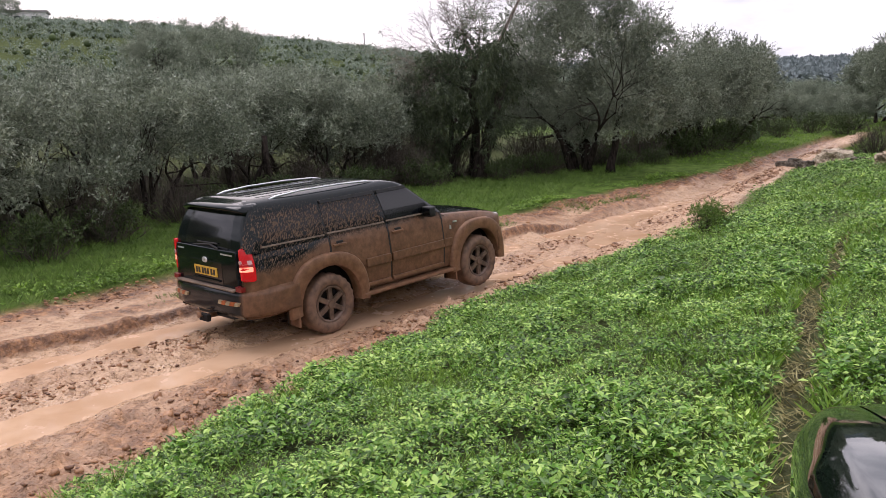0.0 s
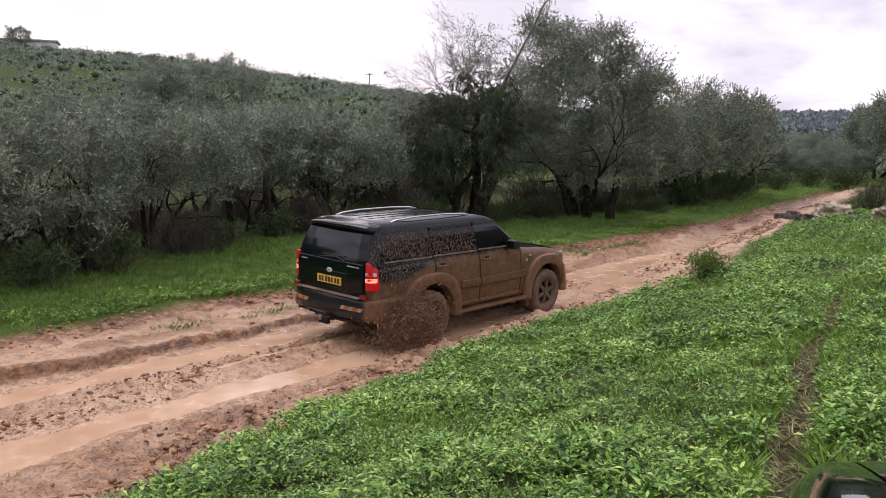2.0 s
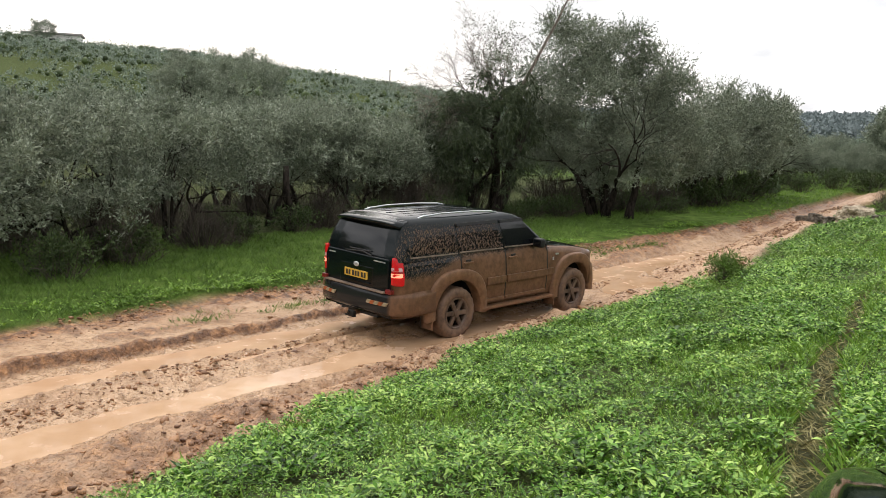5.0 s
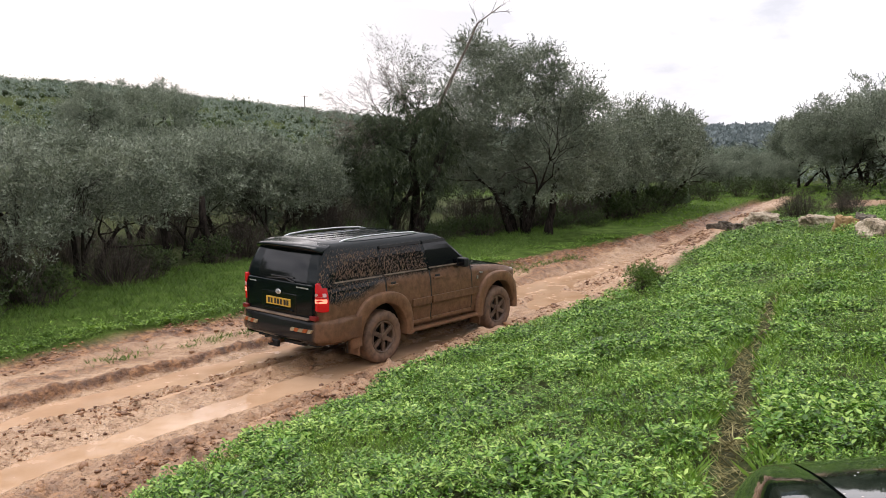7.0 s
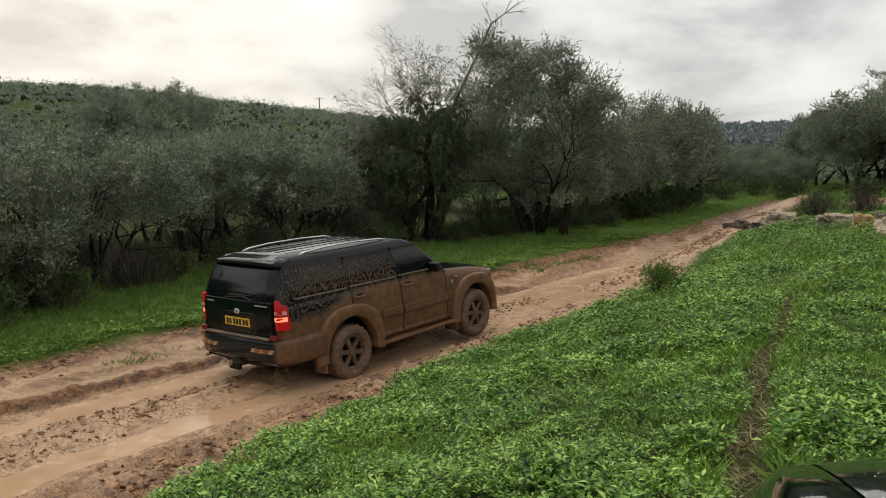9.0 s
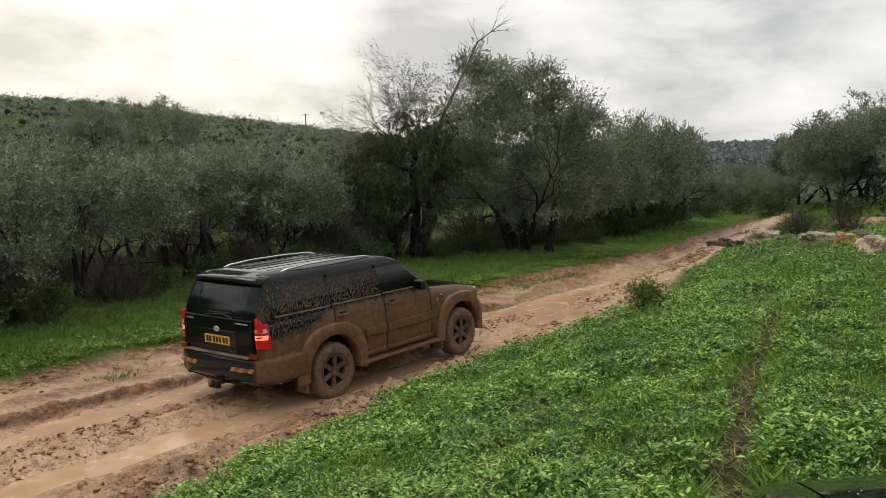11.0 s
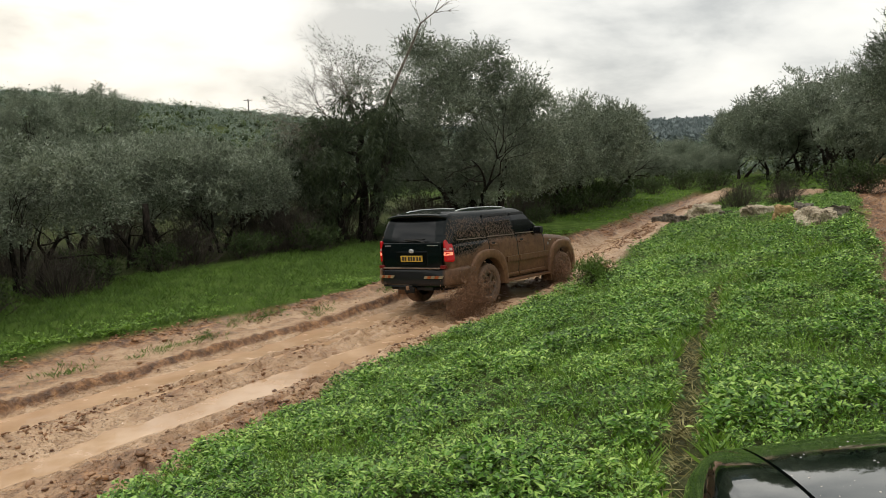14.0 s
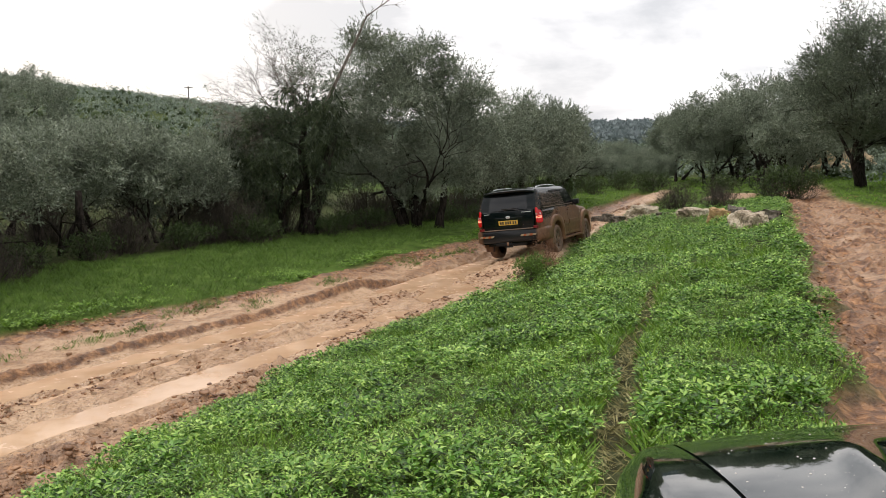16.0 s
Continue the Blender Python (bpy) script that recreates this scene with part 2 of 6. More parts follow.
M_TRIM = plain("mud_filmed_trim", (0.2, 0.145, 0.105), 0.5, vary=0.4)
M_BLACK = plain("black_rubber", (0.006, 0.006, 0.006), 0.6)
M_UNDER = plain("dark_underbody", (0.006, 0.005, 0.004), 0.9)
M_TYRE = plain("mud_caked_tyre", (0.15, 0.088, 0.055), 0.7, vary=0.4, scale=14, bump=0.6)
M_RIM = plain("mud_smeared_alloy", (0.13, 0.085, 0.06), 0.45, 0.15, vary=0.45, scale=10)
M_MUD = plain("wet_brown_mud", (0.21, 0.108, 0.055), 0.65, vary=0.4, scale=20, bump=0.5)
M_CHROME = plain("brushed_metal_rail", (0.6, 0.62, 0.63), 0.3, 0.9, vary=0.1)
M_RED = emit_lens("red_lens", (0.5, 0.008, 0.01), 0.22)
M_LIT = emit_lens("lit_lamp", (1.0, 0.3, 0.18), 1.0)
M_CLEAR = plain("pale_lens", (0.55, 0.36, 0.34), 0.15, vary=0.1)
M_HEADLAMP = plain("clear_headlamp", (0.62, 0.6, 0.56), 0.12, vary=0.1)
M_REDDULL = plain("red_reflector", (0.18, 0.01, 0.01), 0.3)
M_ORANGE = plain("orange_stripe", (0.36, 0.09, 0.02), 0.4)
M_PALE = plain("pale_stripe", (0.34, 0.27, 0.17), 0.4)
M_PLATE = plain("yellow_plate", (0.62, 0.38, 0.05), 0.4, vary=0.15)
M_INK = plain("black_ink", (0.02, 0.018, 0.015), 0.5)
M_SILVER = plain("silver_badge", (0.55, 0.56, 0.57), 0.3, 0.6, vary=0.1)
M_HOOD = plain("black_green_gloss_paint", (0.003, 0.007, 0.005), 0.02, vary=0.3, scale=4, bump=0.01)
M_WALLHOUSE = plain("white_render", (0.75, 0.74, 0.72), 0.8)
M_ROOF = plain("grey_roof", (0.3, 0.28, 0.27), 0.8)
M_POLE = plain("weathered_pole", (0.12, 0.11, 0.1), 0.8)
M_PALEDROP = plain("pale_specks", (0.5, 0.47, 0.42), 0.25, vary=0.2)
M_HOOD.node_tree.nodes["Principled BSDF"].inputs["IOR"].default_value = 1.9


# ---- lie of the land: s runs along the mud road, d to its left ----
US, UD = np.array((0.545, 0.839)), np.array((-0.839, 0.545))


def lattice(ix, iy, seed):
    h = np.sin(ix * 127.1 + iy * 311.7 + seed * 74.7) * 43758.5453
    return h - np.floor(h)


def vnoise(x, y, seed=0):
    """Smooth value noise, -1 to 1."""
    x, y = np.asarray(x, float), np.asarray(y, float)
    ix, iy = np.floor(x), np.floor(y)
    fx, fy = x - ix, y - iy
    fx, fy = fx * fx * (3 - 2 * fx), fy * fy * (3 - 2 * fy)
    a, b = lattice(ix, iy, seed), lattice(ix + 1, iy, seed)
    c, e = lattice(ix, iy + 1, seed), lattice(ix + 1, iy + 1, seed)
    return 2 * (a + (b - a) * fx + (c - a) * fy + (a - b - c + e) * fx * fy) - 1


def fbm(x, y, octaves=4, seed=0):
    total, amp = 0, 0.5
    for i in range(octaves):
        total = total + amp * vnoise(np.asarray(x) * 2 ** i, np.asarray(y) * 2 ** i, seed + i * 7)
        amp *= 0.5
    return total


def ease(a, b, x):
    t = np.clip((np.asarray(x, float) - a) / (b - a), 0, 1)
    return t * t * (3 - 2 * t)


def sd(x, y):
    return x * US[0] + y * US[1], x * UD[0] + y * UD[1]


def xy(s, d):
    return s * US[0] + d * UD[0], s * US[1] + d * UD[1]


def edges(s):
    near = np.interp(s, (-40, 4, 9.5, 11.4, 13.5, 15.3, 18, 22.5, 33, 52, 80, 160), (5.2, 5.2, 5.25, 5.15, 4.85, 4.6, 4.5, 4.75, 4.75, 4.5, 2.6, -12))
    far = np.interp(s, (-40, 4, 8.4, 10, 12, 13, 14.5, 18, 20.6, 23, 27, 36, 52, 80, 160), (10.5, 10.3, 10.2, 9.75, 9.25, 8.8, 8.5, 8.5, 8.15, 7.4, 6.8, 6.6, 6.2, 4.0, -10))
    return near, far


def ruts(s):
    r1 = np.interp(s, (-40, 5, 7.5, 9.8, 12.5, 14.2, 16.8, 20.3, 24, 40), (9.2, 8.55, 8.2, 7.88, 7.42, 7.25, 6.7, 6.35, 6.25, 6.2))
    return r1, r1 - 1.53


def water_level(s):
    return 0.012 * np.maximum(np.asarray(s, float) - 20, 0) - 0.028


def land(x, y):
    """Height, and how muddy the ground is there."""
    x, y = np.asarray(x, float), np.asarray(y, float)
    s, d = sd(x, y)
    near, far = edges(s)
    r1, r2 = ruts(s)
    near = near + 0.22 * fbm(s * 0.9, d * 0.5, 3, 3)
    far = far + 0.3 * fbm(s * 0.8, d * 0.4, 3, 9)
    fade = 1 - ease(45, 90, np.hypot(x, y))
    base = 0.012 * np.clip(s - 20, 0, 120)
    # bank between the two tracks
    t = np.clip((d + 0.5) / (near + 0.5), 0, 1)
    low = 1 - 0.6 * ease(25, 37, s)
    bank = 0.1 + 0.95 * low * (1 - t ** 1.6) + 0.05 * fbm(x * 1.3, y * 1.3, 3, 5)
    # mud road
    q1 = np.exp(-((d - r1) / 0.33) ** 2) * (0.75 + 0.35 * vnoise(s * 0.35, 2.2, 4))
    q2 = np.exp(-((d - r2) / 0.34) ** 2) * (0.8 + 0.35 * vnoise(s * 0.3, 7.2, 6))
    shelf = (0.13 + 0.06 * vnoise(s * 0.6, 3.3, 8)) * ease(0.37, 0.47, d - r1 + 0.07 * fbm(s * 1.6, 1.7, 3, 12)) * (1 - 0.6 * ease(15, 18, s))
    churn = fbm(s * 1.5, d * 3.0, 5, 21)
    calm = 1 - 0.6 * ease(0.4, 0.6, d - r1) * ease(20, 15, s)
    clods = np.maximum(fbm(s * 4.2, d * 6, 4, 31), 0) ** 1.1 + 0.5 * np.maximum(fbm(s * 11, d * 12, 2, 33), 0)
    road = 0.025 + 0.065 * churn * calm + 0.15 * clods * calm * ease(-0.1, 0.25, np.minimum(abs(d - r1), abs(d - r2)) - 0.32) - 0.13 * (q1 + q2) + shelf
    road = road - 0.1 * np.exp(-((s - 15.6) / 2.4) ** 2 - ((d - 6.2) / 0.85) ** 2) * (1 + 0.6 * churn) + 0.05 * ease(17, 19, s)
    # two long pools past the deepest holes
    pool = np.exp(-(((s - 18.0) / 2.6) ** 2 + ((d - 6.78 + 0.12 * (s - 18)) / 0.42) ** 2) ** 2) + np.exp(-(((s - 15.2) / 1.3) ** 2 + ((d - 5.75) / 0.55) ** 2) ** 2) + np.exp(-(((s - 9.3) / 2.9) ** 2 + ((d - r1 + 0.6) / 0.13) ** 2) ** 2) + np.exp(-(((s - 7.2) / 1.5) ** 2 + ((d - r2 + 0.75) / 0.1) ** 2) ** 2)
    pool = np.clip(pool * (1.15 + 1.2 * churn), 0, 1)
    lip = 0.05 * np.exp(-((d - far + 0.3) / 0.3) ** 2) * (1 + 1.5 * churn)
    road = road + lip + 0.06 * np.exp(-((d - near - 0.45) / 0.35) ** 2) * (1 + churn)
    # the nearer rut climbs out of the wet
    road = road + (0.2 * ease(12.7, 14, s) + 0.07 * ease(17.5, 19.7, s)) * np.exp(-((d - r2) / 0.6) ** 2) + 0.06 * np.exp(-((s - 14.2) / 0.9) ** 2 - ((d - r1) / 0.5) ** 2)
    road = road * (1 - pool) + (0.012 * np.maximum(s - 20, 0) - 0.09 + 0.05 * churn - base) * pool
    # far verge
    verge = 0.24 + 0.018 * np.clip(d - far, 0, 60) + 0.05 * fbm(x * 0.9, y * 0.9, 3, 15)
    # second track on the other side of the bank
    right = 0.86 + 0.07 * fbm(s * 1.5, d * 2.5, 5, 41) + 0.2 * np.maximum(fbm(s * 4.5, d * 5, 4, 43), 0) - 0.09 * np.exp(-((d + 1.5) / 0.3) ** 2) - 0.07 * np.exp(-((d + 3.1) / 0.35) ** 2)
    right = right * (0.75 + 0.25 * low)
    bend = 0.9 * ease(20, 34, s)
    field = 1.0 * (0.75 + 0.25 * low) + 0.03 * np.clip(-d - 5, 0, 40) + 0.05 * fbm(x * 0.7, y * 0.7, 3, 51)
    k0 = ease(-0.12, 0.12, d - near)
    k1 = ease(-0.15, 0.15, d - far)
    k2 = ease(-0.25, 0.2, -d - 0.68 - 0.5 * fbm(s * 1.1, d, 3, 61))
    k3 = ease(-0.3, 0.3, -d - 5.2 - 0.4 * fbm(s * 0.8, d, 3, 63) + bend * 3)
    z = bank * (1 - k0) + road * k0
    z = z * (1 - k1) + verge * k1
    z = z * (1 - k2) + right * k2
    z = z * (1 - k3) + field * k3
    spot = ((s - 40.0) / 3.0) ** 2 + ((d - 1.3) / 1.3) ** 2 + 0.8 * fbm(x * 0.8, y * 0.8, 3, 55)
    mud = np.maximum(np.maximum(k0 * (1 - k1) * (1 - ease(43, 47, s)), ease(1.2, 0.7, spot)), k2 * (1 - k3) * (1 - ease(40, 52, s)))
    # hills
    r, az = np.hypot(x, y), np.degrees(np.arctan2(x, y))
    crest = np.interp(az, (-180, -90, -60, -40, -27, -18, -9, -4, 8, 18, 40, 70, 180), (4, 14, 21.6, 19.3, 17.4, 16.3, 13.4, 11.2, 6.2, 2.0, 2.3, 5, 4))
    hill = crest * ease(48, 190, r) + 0.06 * crest * fbm(x * 0.03, y * 0.03, 3, 71) * ease(50, 120, r)
    back = 10.5 * np.exp(-((az - 24) / 13) ** 2) * ease(230, 480, r)
    z = (z - 0.4) * (1 - ease(60, 140, r)) + 0.4 + base * fade + hill + back
    return z, mud


# ---- mesh helpers ----
def link_mesh(name, verts, faces, material, parent=None, smooth=False, label=""):
    me = bpy.data.meshes.new(name)
    if isinstance(faces, np.ndarray):
        v, f = np.asarray(verts, float), faces
        me.vertices.add(len(v))
        me.vertices.foreach_set("co", v.ravel())
        me.loops.add(f.size)
        me.loops.foreach_set("vertex_index", f.ravel())
        me.polygons.add(len(f))
        me.polygons.foreach_set("loop_start", np.arange(0, f.size, f.shape[1]))
        me.update(calc_edges=True)
    else:
        me.from_pydata([tuple(map(float, v)) for v in verts], [], faces)
        me.update()
    if smooth:
        me.polygons.foreach_set("use_smooth", np.ones(len(me.polygons), bool))
    me.materials.append(material)
    ob = new(name, me)
    if parent:
        ob.parent = parent
    return tagged(ob, label) if label else ob


def part(name, bm, material, parent, label="", smooth=False):
    me = bpy.data.meshes.new(name)
    bm.normal_update()
    bm.to_mesh(me)
    bm.free()
    if smooth:
        me.polygons.foreach_set("use_smooth", np.ones(len(me.polygons), bool))
    me.materials.append(material)
    ob = new(name, me)
    ob.parent = parent
    return tagged(ob, label) if label else ob


def box(x0, x1, y0, y1, z0, z1, bevel=0.0, segments=2, bm=None):
    bm = bm or bmesh.new()
    made = bmesh.ops.create_cube(bm, size=1)["verts"]
    for v in made:
        v.co = Vector((x0 + (v.co.x + 0.5) * (x1 - x0), y0 + (v.co.y + 0.5) * (y1 - y0), z0 + (v.co.z + 0.5) * (z1 - z0)))
    if bevel:
        es = list({e for v in made for e in v.link_edges})
        bmesh.ops.bevel(bm, geom=es, offset=bevel, segments=segments, affect="EDGES", profile=0.6)
    return bm


def tube(points, radii, sides=6):
    """A tapered tube along a line: verts and faces."""
    p, verts, faces = [Vector(q) for q in points], [], []
    for i, q in enumerate(p):
        way = (p[min(i + 1, len(p) - 1)] - p[max(i - 1, 0)]).normalized()
        a = way.orthogonal().normalized()
        b = way.cross(a)
        for k in range(sides):
            w = 2 * math.pi * k / sides
            verts.append(q + radii[i] * (math.cos(w) * a + math.sin(w) * b))
    for i in range(len(p) - 1):
        for k in range(sides):
            m = (k + 1) % sides
            faces.append((i * sides + k, i * sides + m, (i + 1) * sides + m, (i + 1) * sides + k))
    faces += [tuple(range(sides))[::-1], tuple(range((len(p) - 1) * sides, len(p) * sides))]
    return verts, faces


def join(pieces):
    verts, faces = [], []
    for v, f in pieces:
        n = len(verts)
        verts += list(v)
        faces += [tuple(i + n for i in q) for q in f]
    return verts, faces


def unit(v):
    return v / np.maximum(np.linalg.norm(v, axis=1, keepdims=True), 1e-9)


def leaves(base, way, length, width, rng, fold=0.0):
    """Flat pointed leaves, or folded along the midrib: arrays of verts and quads."""
    way = unit(way)
    side = unit(np.cross(way, rng.normal(size=way.shape)))
    length, width = np.asarray(length)[:, None], np.asarray(width)[:, None]
    tip = base + way * length
    mid = base + way * length * 0.45
    n = len(base)
    if not fold:
        v = np.stack([base, mid + side * width / 2, tip, mid - side * width / 2], 1).reshape(-1, 3)
        return v, np.arange(4 * n).reshape(n, 4)
    flat = unit(np.cross(way, np.array([[0.0, 0.0, 1.0]])) + 0.25 * rng.normal(size=way.shape))
    up = unit(np.cross(flat, way))
    tip = tip - np.array([0, 0, 1.0]) * length * 0.25
    c = mid - up * width * fold
    v = np.stack([base, mid + flat * width / 2, tip, mid - flat * width / 2, c], 1).reshape(-1, 3)
    k = np.arange(n)[:, None] * 5
    return v, np.concatenate([k + np.array([[0, 1, 2, 4]]), k + np.array([[0, 4, 2, 3]])], 1).reshape(-1, 4)


def stack(pieces):
    n, vs, fs = 0, [], []
    for v, f in pieces:
        vs.append(v)
        fs.append(f + n)
        n += len(v)
    return np.concatenate(vs), np.concatenate(fs)


def height(x, y):
    return float(land(x, y)[0])


def polar(az, r):
    a = radians(az)
    return r * math.sin(a), r * math.cos(a)


# ---- ground: one sheet to the horizon ----
def verge_width(s):
    """How far grass reaches from the road before the shade of the grove."""
    return np.interp(s, (0, 6, 12, 18, 30, 40), (5.8, 6.2, 6.4, 4.6, 3.2, 3.2))


def trampled(x, y):
    """A trodden line through the weeds."""
    s, d = sd(x, y)
    c = np.interp(s, (2, 5.4, 7.3, 9.4, 11.7, 13.5, 16), (0.55, 0.85, 1.08, 1.25, 1.35, 0.7, -0.6))
    c = c + 0.2 * fbm(s * 0.7, 4.4, 3, 14)
    return np.exp(-((d - c) / (0.12 + 0.04 * ease(9, 5, s))) ** 2) * ease(16, 12.5, s) * (1.0 + 0.35 * fbm(s * 1.4, d * 2, 3, 19))


def ground_sheet():
    def line(fine0, fine1, step, mid0, mid1, mstep, out):
        inner = np.concatenate([np.arange(a, b, k) for a, b, k in step])
        left, right = np.arange(mid0, fine0, mstep), np.arange(fine1, mid1, mstep)
        far = np.geomspace(1, out, 46)
        return np.concatenate([mid0 - far[::-1] * 1.0, left, inner, right, mid1 + far])
    s = line(2.5, 33, ((2.5, 21, 0.048), (21, 33, 0.08)), -8, 60, 0.22, 1600)
    d = line(-3.6, 10.8, ((-3.6, -0.4, 0.05), (-0.4, 4.4, 0.09), (4.4, 10.8, 0.04)), -7, 24, 0.12, 1600)
    S, D = np.meshgrid(s, d, indexing="ij")
    X, Y = xy(S, D)
    Z, mud = land(X, Y)
    ns, nd = S.shape
    idx = np.arange(ns * nd).reshape(ns, nd)
    f = np.stack([idx[:-1, :-1], idx[:-1, 1:], idx[1:, 1:], idx[1:, :-1]], -1).reshape(-1, 4)[:, ::-1]
    ob = link_mesh("ground", np.stack([X, Y, Z], -1).reshape(-1, 3), np.ascontiguousarray(f), M_GROUND, smooth=True)
    at = ob.data.attributes.new("mud", "FLOAT", "POINT")
    at.data.foreach_set("value", np.ascontiguousarray(mud.ravel().astype(np.float32)))
    # leaf litter under the grove, dark for its shade too; also the far hills
    litter_shade = np.maximum(0.75 * ease(-0.6, 0.9, D - edges(S)[1] - verge_width(S) + 0.9 * fbm(X * 0.5, Y * 0.5, 3, 44)) * ease(44, 34, S), 0.6 * ease(44, 70, np.hypot(X, Y)))
    litter_shade = np.maximum(litter_shade, trampled(X, Y))
    # bank soil coloured dark for the shade between the weeds
    litter_shade = np.maximum(litter_shade, 0.7 * ease(0.2, -0.1, D - edges(S)[0]) * ease(-1.0, -0.6, D) * ease(36, 30, S))
    near, far = edges(S)
    far = far + 0.3 * fbm(S * 0.8, D * 0.4, 3, 9)
    r1, r2 = ruts(S)
    raw = np.maximum(0.7 * ease(0.3, 0.62, r2 - D + 0.3 * fbm(S * 1.4, D * 2, 3, 46)) * (1 - 0.75 * ease(7.5, 10, S)), 1.9 * np.exp(-((D - far + 0.1) / 0.42) ** 2))
    face = ease(0.34, 0.39, D - r1 + 0.07 * fbm(S * 1.6, 1.7, 3, 12)) * ease(0.52, 0.46, D - r1 + 0.07 * fbm(S * 1.6, 1.7, 3, 12)) * ease(18, 15, S)
    raw = np.maximum(raw, 0.25 * np.exp(-((D - (r1 + r2) / 2) / 0.3) ** 2)) * (0.4 + 0.6 * ease(-0.3, 0.2, fbm(S * 2.2, D * 3, 4, 47)))
    raw = np.clip(np.maximum(raw, 0.8 * ease(13, 16, S) * ease(0.35, 0.8, D - r1) * ease(-0.3, 0.1, fbm(S * 1.1, D * 1.8, 4, 49))), 0, 1)
    raw = np.maximum(raw, 1.35 * np.exp(-((D - far + 0.2) / 0.33) ** 2) * (0.75 + 0.6 * fbm(S * 1.7, D * 2, 3, 45)))
    raw = np.maximum(raw, 0.8 * ease(-0.08, 0.22, fbm(S * 1.3, D * 2.2, 4, 52)) * ease(0.5, 0.9, D - r1))
    raw = np.clip(np.maximum(raw, 0.95 * face), 0, 1)
    raw = np.where(D < 0.5, np.maximum(np.exp(-((D + 0.95) / 0.35) ** 2), 0.5 + 0.5 * ease(-0.2, 0.15, fbm(S * 2.4, D * 3.4, 4, 48))), raw)
    at = ob.data.attributes.new("raw", "FLOAT", "POINT")
    at.data.foreach_set("value", np.ascontiguousarray(raw.ravel().astype(np.float32)))
    at = ob.data.attributes.new("litter_shade", "FLOAT", "POINT")
    at.data.foreach_set("value", np.ascontiguousarray(litter_shade.ravel().astype(np.float32)))
    return tagged(ob, "muddy rutted track between green banks and scrub hills", "ground", kind="structure")


ground_sheet()


def rut_water():
    """Standing brown water in the two ruts."""
    for which in (0, 1):
        s = np.arange(-6, 44, 0.25)
        c = ruts(s)[which]
        r1, r2 = ruts(s)
        low = np.maximum(-0.75, r2 - r1 + 1.18) if which == 0 else np.full(len(s), -0.75)
        high = 0.85 if which == 0 else 1.18
        S, O = np.meshgrid(s, np.linspace(0, 1, 8), indexing="ij")
        O = low[:, None] + (high - low[:, None]) * O
        X, Y = xy(S, c[:, None] + O)
        Z = water_level(S) + 0.0 * O
        idx = np.arange(S.size).reshape(S.shape)
        f = np.stack([idx[:-1, :-1], idx[:-1, 1:], idx[1:, 1:], idx[1:, :-1]], -1).reshape(-1, 4)[:, ::-1]
        ob = link_mesh("water", np.stack([X, Y, Z], -1).reshape(-1, 3), np.ascontiguousarray(f), M_WATER, smooth=True)
        tagged(ob, "shallow tan muddy water standing in a wheel rut", "puddle", kind="structure")


rut_water()


def clod_stuff():
    rng = np.random.default_rng(5)
    ico = bmesh.new()
    bmesh.ops.create_icosphere(ico, subdivisions=1, radius=1)
    tv = np.array([v.co[:] for v in ico.verts])
    tf = np.array([[v.index for v in f.verts] for f in ico.faces])
    ico.free()
    n = 64000
    s = rng.uniform(2, 36, n)
    near, far = edges(s)
    far = far + 0.3 * fbm(s * 0.8, far * 0.4, 3, 9)
    r1, r2 = ruts(s)
    kind = rng.random(n)
    d = np.where(kind < 0.4, near + np.abs(rng.normal(0, 0.35, n)) + 0.05,
                 np.where(kind < 0.65, (r1 + r2) / 2 + rng.normal(0, 0.3, n), np.where(kind < 0.85, far + 0.1 - np.abs(rng.normal(0, 0.35, n)), np.where(kind < 0.87, rng.uniform(near, far), np.where(kind < 0.95, rng.uniform(-5, -0.6, n), -0.75 - np.abs(rng.normal(0, 0.35, n)))))))
    clump = fbm(s * 1.3, d * 2.4, 4, 81)
    keep = (clump + rng.uniform(-0.3, 0.3, n) > 0.08) & (np.minimum(abs(d - r1), abs(d - r2)) > 0.22)
    s, d = s[keep], d[keep]
    n = len(s)
    x, y = xy(s, d)
    z = land(x, y)[0]
    size = 0.005 + 0.018 * rng.random(n) ** 3.5 + 0.03 * rng.random(n) ** 40
    jig = 1 + 0.3 * rng.normal(size=(n, len(tv), 1))
    scale = np.stack([size * rng.uniform(0.8, 1.8, n), size * rng.uniform(0.8, 1.8, n), size * rng.uniform(0.5, 1.0, n)], 1)
    a = rng.uniform(0, 6.28, n)
    p = tv[None] * jig * scale[:, None]
    px = p[..., 0] * np.cos(a)[:, None] - p[..., 1] * np.sin(a)[:, None]
    py = p[..., 0] * np.sin(a)[:, None] + p[..., 1] * np.cos(a)[:, None]
    v = np.stack([px + x[:, None], py + y[:, None], p[..., 2] + (z + size * 0.25)[:, None]], -1)
    f = tf[None] + (np.arange(n) * len(tv))[:, None, None]
    ob = link_mesh("mud_clods", v.reshape(-1, 3), f.reshape(-1, 3), M_CLOD)
    tagged(ob, "loose wet red-brown clods churned up on the mud track", "mud", kind="stuff")


clod_stuff()


